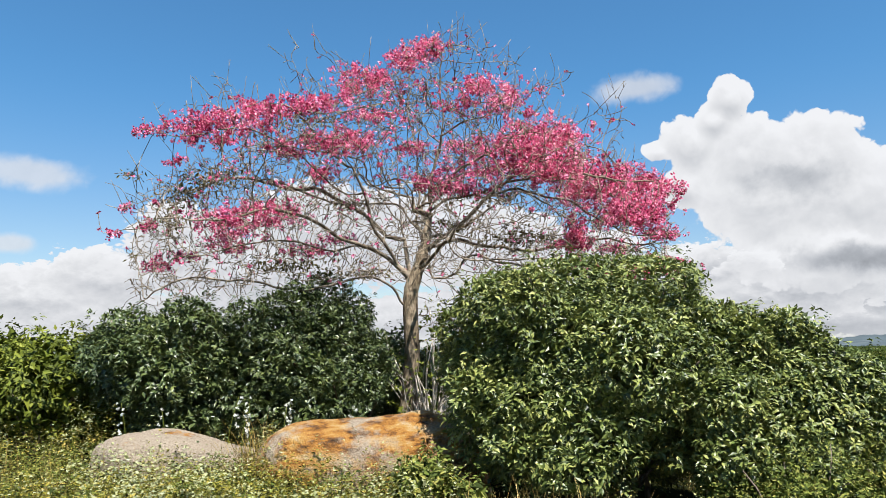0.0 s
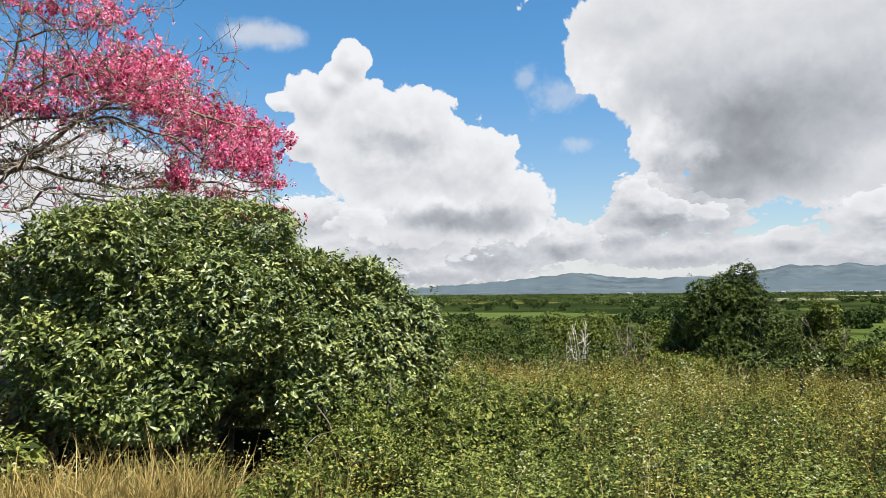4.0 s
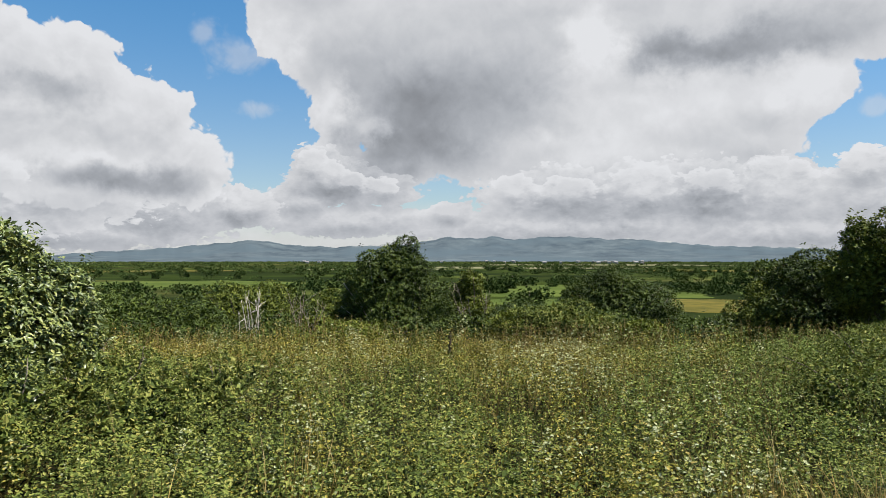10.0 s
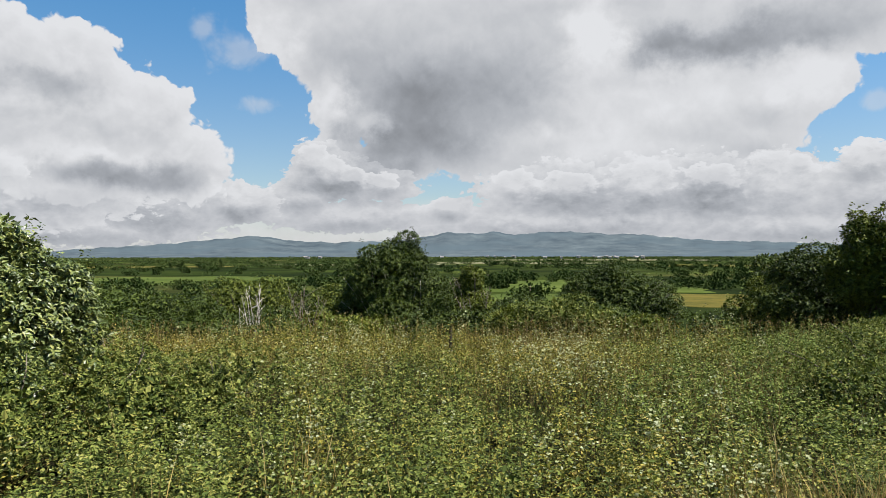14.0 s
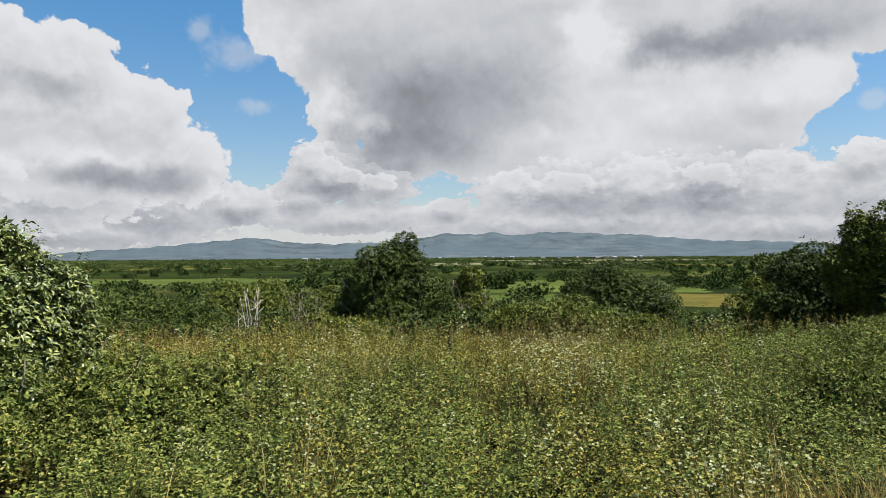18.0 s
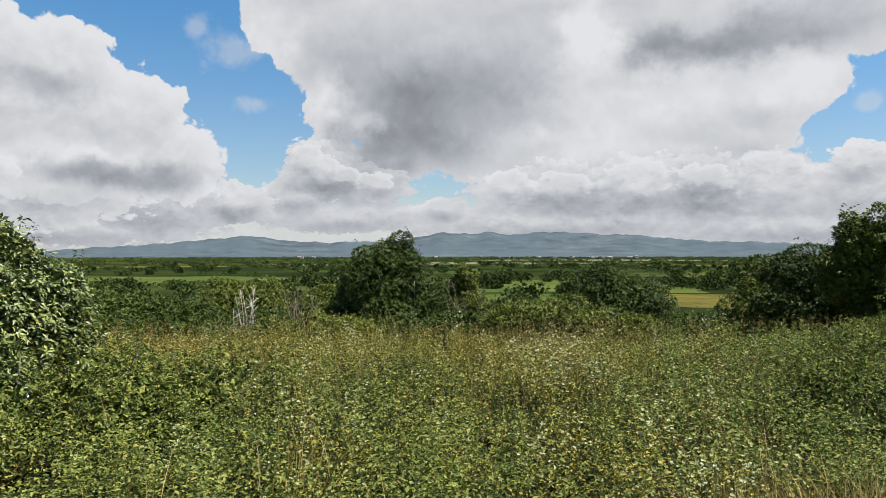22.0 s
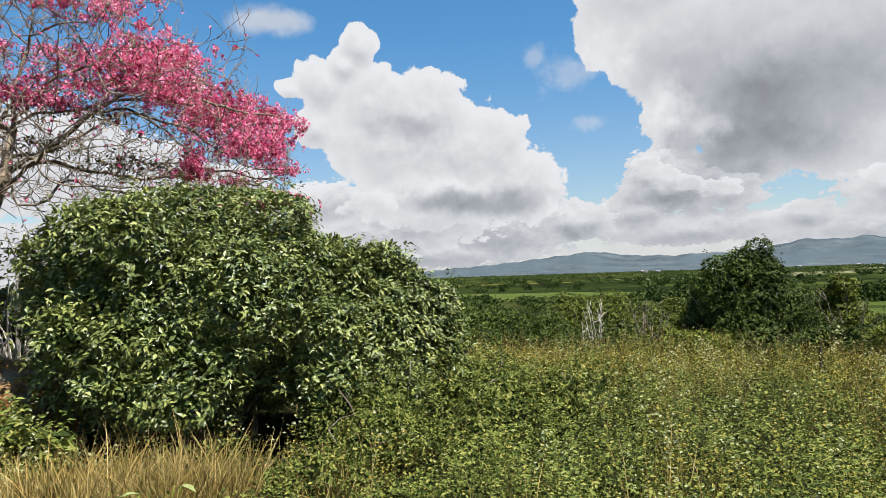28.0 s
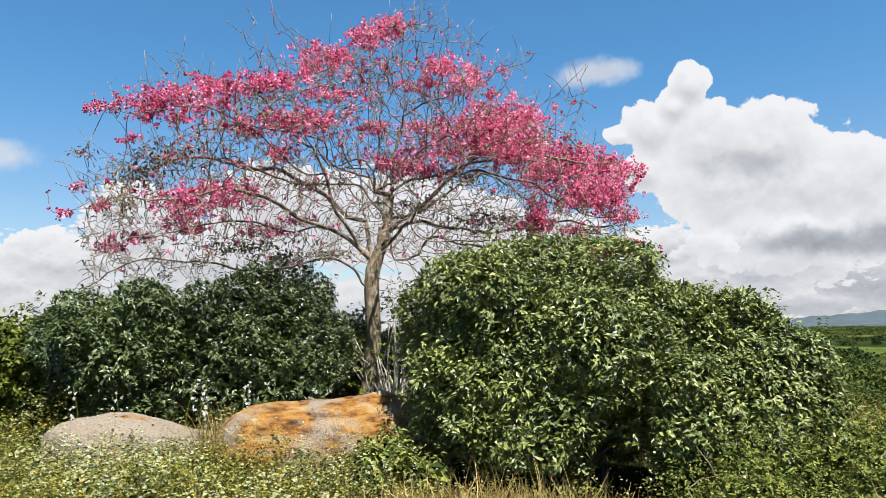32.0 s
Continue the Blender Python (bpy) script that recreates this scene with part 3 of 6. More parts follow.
def tube(points, radii, sides=6):
    """A tapered, bent rod: vertices and triangles."""
    p, r = np.asarray(points, float), np.asarray(radii, float)
    t = unit(np.gradient(p, axis=0))
    ref = np.where(np.abs(t[:, 2:3]) > 0.9, np.array([[1.0, 0, 0]]), np.array([[0, 0, 1.0]]))
    a = unit(np.cross(t, ref))
    b = np.cross(t, a)
    ang = np.linspace(0, 2 * np.pi, sides, endpoint=False)
    ring = a[:, None] * np.cos(ang)[None, :, None] + b[:, None] * np.sin(ang)[None, :, None]
    v = (p[:, None] + ring * r[:, None, None]).reshape(-1, 3)
    n = len(p)
    i, j = np.meshgrid(np.arange(n - 1), np.arange(sides), indexing="ij")
    k = (j + 1) % sides
    q = np.stack([i * sides + j, i * sides + k, (i + 1) * sides + k, (i + 1) * sides + j], -1).reshape(-1, 4)
    f = np.concatenate([q[:, [0, 1, 2]], q[:, [0, 2, 3]]])
    cap = [((n - 1) * sides, (n - 1) * sides + c, (n - 1) * sides + c + 1) for c in range(1, sides - 1)]
    return v, np.concatenate([f, np.array(cap)])


def join(pieces):
    vs, fs, n = [], [], 0
    for v, f in pieces:
        vs.append(v)
        fs.append(f + n)
        n += len(v)
    return np.concatenate(vs), np.concatenate(fs)


def bumps(p, scale, seed=0.0):
    """Smooth noise of many points, about -1 to 1, from a few sines."""
    p = np.asarray(p) * scale + seed
    x, y, z = p[..., 0], p[..., 1], p[..., 2]
    return (np.sin(x + 1.7 * np.sin(y * 0.9 + 0.3)) + np.sin(y * 1.1 + 1.3 * np.sin(z * 1.2 + 1.9)) + np.sin(z * 1.05 + 1.5 * np.sin(x * 0.8 + 4.1))) / 3


# ---- ground: a low plateau that falls away to a wide plain ----
PLAIN = -13.35


def ground_z(x, y):
    x, y = np.asarray(x, float), np.asarray(y, float)
    z = np.interp(y, [0, 12, 15, 19, 30, 60, 130, 190], [0, -0.34, -0.6, -1.2, -2.8, -6.7, -12.7, PLAIN])
    near_w = np.clip(1 - np.hypot(x, y) / 60, 0, 1)
    return z + near_w * 0.05 * np.sin(0.9 * x + 0.4) * np.sin(0.8 * y + 1.1)


def build_ground():
    radii = np.concatenate([[0.0], np.geomspace(0.4, 4850, 110)])
    turns = np.linspace(0, 2 * np.pi, 241)[:-1]
    verts = [(0, 0, float(ground_z(0, 0)))]
    x, y = np.outer(radii[1:], np.sin(turns)), np.outer(radii[1:], np.cos(turns))
    verts = np.concatenate([np.array(verts), np.stack([x, y, ground_z(x, y)], -1).reshape(-1, 3)])
    n = len(turns)
    tris = [(0, 1 + (j + 1) % n, 1 + j) for j in range(n)]
    i, j = np.meshgrid(np.arange(len(radii) - 2), np.arange(n), indexing="ij")
    k = (j + 1) % n
    q = np.stack([1 + i * n + j, 1 + i * n + k, 1 + (i + 1) * n + k, 1 + (i + 1) * n + j], -1).reshape(-1, 4)
    tris = np.concatenate([np.array(tris), q[:, [0, 1, 2]], q[:, [0, 2, 3]]])
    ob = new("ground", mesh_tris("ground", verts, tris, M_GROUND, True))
    return tagged(ob, "weedy grassland falling away to a wide farmed plain", "ground", kind="structure")


build_ground()

# ---- the far range ----
RIDGE_TURN = [-60, -45, -36, -29.5, -28, -25.8, -23.5, -20.7, -18.6, -16.5, -15, -13.5, -11.7, -9.9, -8.5, -6.7, -4.4, -2.5, -0.7, 0.7, 2.1, 3.1,
              4.5, 6.3, 8.2, 10, 12.2, 14, 15.7, 18.3, 20.4, 22.4, 24.8, 26.6, 32, 40, 55]
RIDGE_HEIGHT = [0.0, 0.05, 0.1, 0.18, 0.36, 0.53, 0.67, 0.89, 1.12, 1.31, 1.5, 1.32, 1.06, 1.01, 0.92, 1.06, 1.01, 1.2, 1.52, 1.8, 1.7, 1.66,
                1.84, 1.55, 1.77, 1.8, 1.7, 1.54, 1.57, 1.28, 1.09, 0.94, 0.92, 0.82, 0.6, 0.3, 0.0]


def build_mountains():
    turns = np.radians(np.linspace(-60, 55, 460))
    depth = np.linspace(0, 1, 24)
    crest = np.interp(np.degrees(turns), RIDGE_TURN, RIDGE_HEIGHT)
    crest += 0.035 * np.sin(np.degrees(turns) * 3.1) * (crest > 0.3) + 0.02 * np.sin(np.degrees(turns) * 7.7 + 1) * (crest > 0.3)
    a, d = np.meshgrid(turns, depth)
    rr = 3500 + 1200 * d
    top = (np.tan(np.radians(crest))[None] * 4700 + 15) + 0 * a
    rise = np.interp(d, [0, 0.25, 0.6, 0.85, 1.0], [0, 0.18, 0.55, 0.9, 1.0])
    p = np.stack([rr * np.sin(a), rr * np.cos(a), 0 * a], -1)
    folds = 0.12 * np.abs(bumps(p, 0.012)) + 0.07 * np.abs(bumps(p, 0.031, 5.0))
    z = PLAIN - 1 + top * rise * (1 - folds * 4 * d * (1 - d))
    v = np.stack([p[..., 0], p[..., 1], z], -1).reshape(-1, 3)
    n, m = a.shape
    i, j = np.meshgrid(np.arange(n - 1), np.arange(m - 1), indexing="ij")
    q = np.stack([i * m + j, i * m + j + 1, (i + 1) * m + j + 1, (i + 1) * m + j], -1).reshape(-1, 4)
    f = np.concatenate([q[:, [0, 2, 1]], q[:, [0, 3, 2]]])
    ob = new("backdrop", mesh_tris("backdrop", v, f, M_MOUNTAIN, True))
    tagged(ob, "blue-grey hazy mountain range beyond the plain", "mountains", kind="structure")


build_mountains()

# ---- fields on the plain ----


def field(turn_deg, dist, wide, deep, mat, label):
    a = radians(turn_deg)
    cx, cy = dist * math.sin(a), dist * math.cos(a)
    n = 28
    ang = np.linspace(0, 2 * np.pi, n, endpoint=False)
    k = (np.abs(np.cos(ang)) ** 4 + np.abs(np.sin(ang)) ** 4) ** -0.25 * (1 + 0.12 * np.sin(3 * ang + dist) + 0.08 * np.sin(7 * ang))
    u, w = wide * k * np.cos(ang), deep * k * np.sin(ang)
    x, y = u * math.cos(a) + w * math.sin(a), -u * math.sin(a) + w * math.cos(a)
    ring = np.stack([x, y, np.zeros(n)], -1)
    low = ring * 1.02 - (0, 0, 0.5)
    v = np.concatenate([ring, low, [(0, 0, 0)]])
    f = [(2 * n, i, (i + 1) % n) for i in range(n)] + [(i, n + i, (i + 1) % n) for i in range(n)] + [((i + 1) % n, n + i, n + (i + 1) % n) for i in range(n)]
    ob = new("crop_field", mesh_tris("crop_field", v, np.array(f), mat))
    ob.location = (cx, cy, PLAIN + 0.12)
    tagged(ob, label, "field", "fields on the plain", "structure")


field(20.5, 236, 26, 32, M_STUBBLE, "straw-yellow stubble field on the plain")
field(17.5, 300, 20, 20, M_PASTURE, "green pasture on the plain among trees")
field(-21.0, 430, 70, 60, M_PASTURE, "bright green pasture between tree belts")
field(-30.0, 300, 40, 50, M_PASTURE, "green pasture on the plain behind shrubs")
field(5.0, 330, 60, 60, M_PASTURE, "green pasture round a big tree")
field(9.0, 230, 30, 30, M_PASTURE, "light green pasture at the slope's foot")
field(7.0, 1150, 190, 110, M_PALE_FIELD, "pale harvested field far on the plain")
field(-6.0, 980, 120, 60, M_PALE_FIELD, "pale harvested field between dark woods")
field(13.0, 1700, 260, 160, M_PALE_FIELD, "pale harvested field near the far village")
field(24.0, 900, 120, 70, M_STUBBLE, "dry brown field on the plain")
field(-25.0, 900, 130, 60, M_STUBBLE, "dry field between tree belts")

# ---- the pink tree ----
TREE_TURN, TREE_FAR = radians(-60.4), 12.9
T_RIGHT = np.array([math.cos(TREE_TURN), -math.sin(TREE_TURN), 0.0])
T_BACK = np.array([math.sin(TREE_TURN), math.cos(TREE_TURN), 0.0])


def in_tree(u, v, w=0.0):
    """A place in the tree's own plan: across, up, back. Deeper places spread with their distance."""
    k = (TREE_FAR + w) / TREE_FAR
    return T_BACK * (TREE_FAR + w) + T_RIGHT * u * k + np.array([0, 0, 1.65 + (v - 1.65) * k])


TRUNK = [(-0.24, -0.1, 0), (-0.06, 1.44, 0), (-0.06, 1.85, 0), (-0.08, 2.37, 0), (-0.06, 2.76, 0), (0.05, 3.08, 0)]
BOUGHS = [
    [(0.05, 3.08, 0), (0.16, 3.63, 0.02), (0.21, 4.17, 0.03), (0.21, 4.71, 0.05), (0.27, 5.1, 0.07), (0.4, 5.6, 0.09), (0.48, 6.1, 0.1), (0.41, 6.73, 0.1), (0.39, 7.48, 0.1)],
    [(0.4, 5.6, 0.1), (0.08, 6.07, 0.33), (-0.2, 6.38, 0.57), (-0.44, 6.83, 0.6)],
    [(0.4, 5.6, 0.1), (0.69, 5.8, -0.18), (1.1, 6.03, -0.46), (1.58, 6.19, -0.7), (1.92, 6.57, -0.7)],
    [(-0.06, 2.89, 0), (-0.18, 3.42, 0.16), (-0.29, 4.01, 0.33), (-0.39, 4.71, 0.49), (-0.44, 5.43, 0.65), (-0.42, 6.04, 0.7), (-0.33, 6.95, 0.7)],
    [(-0.18, 3.08, 0), (-0.45, 3.44, -0.16), (-0.72, 3.9, -0.33), (-0.92, 4.5, -0.49), (-1.17, 5.01, -0.65), (-1.41, 5.59, -0.7), (-1.52, 6.26, -0.7)],
    [(-0.92, 4.5, -0.4), (-1.45, 4.63, -0.56), (-1.98, 5.13, -0.72), (-2.46, 5.43, -0.88), (-2.99, 5.7, -1.04), (-3.57, 5.83, -1.2), (-4.19, 5.78, -1.2), (-4.81, 5.76, -1.2)],
    [(-0.22, 3.12, 0), (-0.75, 3.47, -0.23), (-1.18, 3.55, -0.45), (-1.6, 3.53, -0.68), (-2.07, 3.66, -0.91), (-2.58, 3.71, -1.14), (-3.15, 3.67, -1.3), (-3.76, 3.55, -1.3), (-4.36, 3.4, -1.3)],
    [(-0.43, 3.63, 0.2), (-0.85, 4.09, 0.38), (-1.4, 4.41, 0.55), (-1.82, 4.59, 0.72), (-2.45, 4.66, 0.9), (-3.07, 4.77, 1.07), (-3.59, 4.69, 1.2), (-4.1, 4.5, 1.2), (-4.7, 4.24, 1.2)],
    [(-0.2, 2.42, 0), (-0.43, 2.77, -0.19), (-0.87, 2.98, -0.37), (-1.39, 2.9, -0.56), (-1.95, 2.78, -0.75), (-2.62, 2.83, -0.93), (-3.43, 2.88, -1.12), (-4.14, 2.88, -1.2), (-4.58, 2.73, -1.2), (-5.04, 2.53, -1.2)],
    [(0.13, 3.42, 0), (0.61, 3.79, -0.14), (1.04, 4.17, -0.28), (1.43, 4.51, -0.42), (2.03, 4.67, -0.56), (2.51, 4.55, -0.7), (3.02, 4.51, -0.84), (3.48, 4.21, -0.9), (4.07, 3.94, -0.9), (4.67, 3.77, -0.9)],
    [(0.22, 3.55, 0), (0.26, 3.23, -0.08), (0.36, 2.97, -0.16), (0.73, 3.02, -0.23), (0.92, 3.26, -0.31), (1.22, 3.39, -0.39), (1.66, 3.26, -0.47), (2.3, 3.19, -0.5), (3.06, 3.2, -0.5), (3.81, 3.09, -0.5)],
    [(0.2, 3.52, 0), (0.71, 3.69, 0.3), (1.24, 3.6, 0.61), (1.83, 3.51, 0.91), (2.47, 3.51, 1.21), (3.18, 3.67, 1.3), (3.84, 3.66, 1.3)],
    [(0.21, 4.66, 0.1), (0.73, 4.84, 0.44), (1.28, 5.04, 0.77), (1.88, 5.16, 1.11), (2.49, 5.47, 1.3), (2.78, 5.78, 1.3)],
    [(1.43, 4.51, -0.5), (2.03, 4.93, -0.75), (2.69, 5.04, -1), (3.35, 4.93, -1.26), (4.01, 4.84, -1.4), (4.68, 4.8, -1.4)],
    [(-0.29, 4.01, 0.3), (-0.66, 4.6, 0.72), (-0.82, 5.15, 1.14), (-0.98, 5.76, 1.5), (-1.2, 6.37, 1.5)],
    [(-1.17, 5.01, -0.5), (-1.62, 5.46, -0.89), (-2.05, 5.92, -1.27), (-2.48, 6.25, -1.6), (-2.95, 6.23, -1.6)],
    [(-0.75, 3.47, -0.6), (-1.39, 3.75, -0.9), (-2.02, 4.02, -1.21), (-2.75, 4.12, -1.51), (-3.46, 3.97, -1.81), (-4.18, 4.02, -1.9), (-4.89, 3.97, -1.9)],
    [(0.16, 3.63, 0.1), (0.03, 4.17, 0.69), (0.09, 4.82, 1.28), (0.04, 5.46, 1.86), (-0.17, 6.16, 2.2), (-0.11, 7.18, 2.2)],
]
# masses of blossom: across, up, half width, half height
PADS_LEFT = [(-4.87, 5.78, 0.32, 0.09), (-4.04, 5.86, 0.48, 0.27), (-3.31, 6, 0.64, 0.26), (-3.51, 5.58, 0.32, 0.11),
             (-2.88, 6.21, 0.53, 0.19), (-1.87, 6.29, 0.8, 0.19), (-0.86, 6.81, 0.59, 0.29), (-0.14, 7.25, 0.37, 0.19),
             (0.39, 7.47, 0.3, 0.26), (-1.83, 5.53, 0.62, 0.18), (-1.17, 5.59, 0.48, 0.22), (-2.46, 5.42, 0.27, 0.15),
             (-1.67, 4.99, 0.26, 0.22), (-0.12, 5.48, 0.36, 0.14)]
PADS_LOW = [(-3.16, 4.13, 0.8, 0.23), (-3.46, 3.81, 0.38, 0.27), (-2.44, 4.23, 0.45, 0.17), (-3.35, 3.55, 0.32, 0.12),
            (-4.16, 3.39, 0.28, 0.11), (-4.71, 3.24, 0.26, 0.09), (-4.89, 3.95, 0.15, 0.09), (-4.38, 5.2, 0.14, 0.09),
            (-1.96, 3.52, 0.38, 0.1), (-5.59, 3.85, 0.13, 0.05), (-5.26, 4.34, 0.11, 0.06), (-1.29, 3.69, 0.27, 0.07)]
PADS_TOP = [(1.31, 6.67, 0.51, 0.18), (0.89, 6.32, 0.38, 0.11), (1.83, 6.49, 0.32, 0.18), (1.63, 6.26, 0.23, 0.13), (2.24, 6.14, 0.1, 0.05),
            (0.3, 4.82, 0.48, 0.16), (0.78, 4.66, 0.53, 0.16), (1.28, 5.47, 0.77, 0.18), (1.49, 5.04, 0.77, 0.23), (-0.76, 6.1, 0.43, 0.1),
            (2.53, 6.65, 0.06, 0.05)]
PADS_RIGHT = [(2.16, 5.47, 0.53, 0.45), (2.72, 5.72, 0.49, 0.26), (2.47, 5.04, 0.51, 0.23), (2.92, 5.16, 0.45, 0.48), (3.45, 4.71, 0.64, 0.41),
              (4, 4.71, 0.64, 0.36), (4.31, 4.27, 0.49, 0.35), (3.97, 4.07, 0.51, 0.21), (4.67, 4.71, 0.3, 0.2), (3.08, 3.81, 0.22, 0.35),
              (4.75, 3.76, 0.38, 0.12), (2.86, 3.59, 0.41, 0.11), (3.78, 3.5, 0.38, 0.09), (3.86, 3.05, 0.8, 0.13), (4.69, 3.17, 0.51, 0.14),
              (5.14, 2.95, 0.23, 0.07), (5.11, 4.6, 0.11, 0.05)]
DRY_PADS = [(-1.94, 6.01, 0.64, 0.13), (-3.65, 4.88, 0.75, 0.21), (-4.2, 4.59, 0.43, 0.28), (-4.49, 4.06, 0.36, 0.23),
            (-2.37, 3.22, 0.85, 0.21), (-1.19, 4.37, 0.43, 0.15), (1.32, 4.54, 0.75, 0.14), (2.43, 3.7, 0.75, 0.21),
            (1.73, 3.73, 0.53, 0.17), (-5.11, 3.4, 0.13, 0.06), (-5.24, 4.93, 0.21, 0.09), (-0.97, 3.11, 0.53, 0.15),
            (0.72, 3.95, 0.53, 0.21)]


def smooth_line(points, step=0.14):
    """A rounded line through a few places, in even steps."""
    p = np.array(points, float)
    q = np.concatenate([[2 * p[0] - p[1]], p, [2 * p[-1] - p[-2]]])
    out = []
    for i in range(1, len(q) - 2):
        n = max(2, int(np.linalg.norm(q[i + 1] - q[i]) / step))
        for s in np.arange(n) / n:
            a, b, c, d = q[i - 1], q[i], q[i + 1], q[i + 2]
            out.append(0.5 * (2 * b + (c - a) * s + (2 * a - 5 * b + 4 * c - d) * s * s + (3 * b - a - 3 * c + d) * s ** 3))
    out.append(p[-1])
    return np.array(out)


def grow(nodes, parents, limb_of, targets, step, reach, stop, rounds, seed):
    """Branches that grow towards the places where twigs end."""
    r = np.random.default_rng(seed)
    pos, par, lim = list(nodes), list(parents), list(limb_of)
    best = np.full(len(targets), 1e9)
    who = np.zeros(len(targets), int)
    alive = np.ones(len(targets), bool)
    fresh = np.arange(len(pos))
    for _ in range(rounds):
        arr = np.array([pos[i] for i in fresh])
        for c in range(0, len(arr), 400):
            dist = np.linalg.norm(targets[:, None] - arr[None, c:c + 400], axis=2)
            k = dist.argmin(1)
            dm = dist[np.arange(len(targets)), k]
            upd = dm < best
            best[upd], who[upd] = dm[upd], fresh[c + k[upd]]
        alive &= best > stop
        act = np.where(alive & (best < reach))[0]
        if not len(act):
            break
        start = len(pos)
        for node in np.unique(who[act]):
            mine = act[who[act] == node]
            way = unit(targets[mine] - pos[node]).sum(0)
            back_way = pos[node] - pos[par[node]] if par[node] >= 0 else np.zeros(3)
            way = unit(unit(way) + 0.55 * unit(back_way) + r.normal(0, 0.1, 3))
            pos.append(pos[node] + way * step)
            par.append(int(node))
            lim.append(lim[node])
        fresh = np.arange(start, len(pos))
    return np.array(pos), np.array(par), np.array(lim)


def pink_tree():
    base = in_tree(-0.22, 0.0)
    tree = thing("flowering_tree", base[0], base[1], 0.0, "wide leafless tree with clusters of pink blossom behind boulders", "tree")
    off = np.array([base[0], base[1], 0.0])
    nodes, par, lim = [], [], []
    for p in smooth_line([in_tree(*q) for q in TRUNK]):
        par.append(len(nodes) - 1)
        nodes.append(p)
        lim.append(0)
    r = np.random.default_rng(3)
    spokes = []
    for k in range(9):
        a = 0.5 + k * 2 * math.pi / 9 + r.normal(0, 0.12)
        v0, far, rise = r.uniform(3.0, 4.9), r.uniform(2.8, 4.4), r.uniform(0.2, 1.2)
        spokes.append([(0.05, v0, 0)] + [(math.cos(a) * far * s + r.normal(0, 0.16), v0 + rise * h + r.normal(0, 0.14), math.sin(a) * far * 0.72 * s) for s, h in ((0.15, 0.42), (0.4, 0.6), (0.7, 1.0), (1.0, 0.95))])
    for k, limb in enumerate(BOUGHS + spokes):
        line = smooth_line([in_tree(*q) for q in limb])
        line[1:-1] += np.cumsum(r.normal(0, 0.03, (len(line) - 2, 3)), 0) * 0.6
        last = int(np.linalg.norm(np.array(nodes) - line[0], axis=1).argmin())
        for p in line[1:]:
            par.append(last)
            last = len(nodes)
            nodes.append(p)
            lim.append(k + 1)
    pads = []
    targets = []
    for k, (u, v, a, b) in enumerate(PADS_LEFT + PADS_LOW + PADS_TOP + PADS_RIGHT):
        w = r.uniform(-1.7, 1.5) * (0.6 if v > 6.3 else 1.0)
        if v < 3.4:
            w = r.uniform(-0.2, 0.6)
        pads.append((u, v, w, a, b))
        n = int(26 + 70 * a * b * 2.2)
        d = r.normal(0, 1, (n, 3)) * (0.5, 0.45, 0.5)
        targets += [in_tree(u + a * q[0], v + b * q[1], w + min(a, 0.9) * q[2]) for q in d]
    for u, v, a, b in DRY_PADS:
        w = r.uniform(-1.2, 1.2)
        d = r.normal(0, 1, (60, 3)) * (0.5, 0.5, 0.6)
        targets += [in_tree(u + a * q[0], v + b * q[1], w + a * q[2]) for q in d]
    # bare twigs all through the flat-topped crown, and sprays above it
    n = 0
    while n < 6600:
        u, w = r.uniform(-5.2, 5.0), r.uniform(-3.6, 3.6)
        e = (u / 5.4) ** 2 + (w / 3.9) ** 2
        if e > 1:
            continue
        top, low = 7.25 - 2.7 * abs(u / 5.2) ** 1.25 - 0.5 * (w / 3.6) ** 2, 2.75 + 0.35 * r.random() - (0.3 if u < -3 else 0)
        v = r.uniform(low, top)
        targets.append(in_tree(u, v, w))
        n += 1
    for u0, v0, spread, count in ((0.9, 7.4, 0.5, 120), (-1.9, 7.1, 0.35, 30), (-3.6, 6.5, 0.3, 20), (2.2, 6.9, 0.5, 36), (3.4, 6.0, 0.4, 26), (4.0, 5.5, 0.25, 12), (1.7, 3.0, 0.5, 40), (0.9, 2.5, 0.4, 50), (-4.9, 4.6, 0.4, 30), (-4.6, 2.75, 0.4, 24)):
        targets += [in_tree(u0 + r.normal(0, spread), v0 + r.normal(0, 0.26), r.normal(0, 0.6)) for _ in range(count)]
    nodes, par, lim = grow(nodes, par, lim, np.array(targets), 0.10, 1.7, 0.085, 70, 5)
    # thickness: what a bough carries
    n = len(nodes)
    load = np.zeros(n)
    kids = [[] for _ in range(n)]
    for i in range(n):
        if par[i] >= 0:
            kids[par[i]].append(i)
    for i in range(n - 1, -1, -1):
        load[i] = 1.0 if not kids[i] else sum(load[c] for c in kids[i])
    rad = np.maximum(0.006, 0.14 * (load / load[0]) ** 0.54)
    rad[0] *= 1.35
    rad[1] *= 1.2
    pieces = {}
    order = [(0, -1)]
    while order:
        start, before = order.pop()
        chain = [before, start] if before >= 0 else [start]
        node = start
        while kids[node]:
            ks = sorted(kids[node], key=lambda c: -load[c])
            for c in ks[1:]:
                order.append((c, node))
            node = ks[0]
            chain.append(node)
        rr = rad[chain].copy()
        if before >= 0:
            rr[0] = rr[1]
        key = lim[chain[min(len(chain) - 1, 1)]]
        if len(chain) > 1:
            kind = "trunk" if start == 0 else "limb" if rr[0] > 0.022 else "branch" if rr[0] > 0.0125 else "brushwood"
            pieces.setdefault((kind, len(pieces) if kind != "brushwood" else key), []).append(tube(nodes[chain] - off, rr, 9 if rr[0] > 0.05 else 6 if rr[0] > 0.015 else 4))
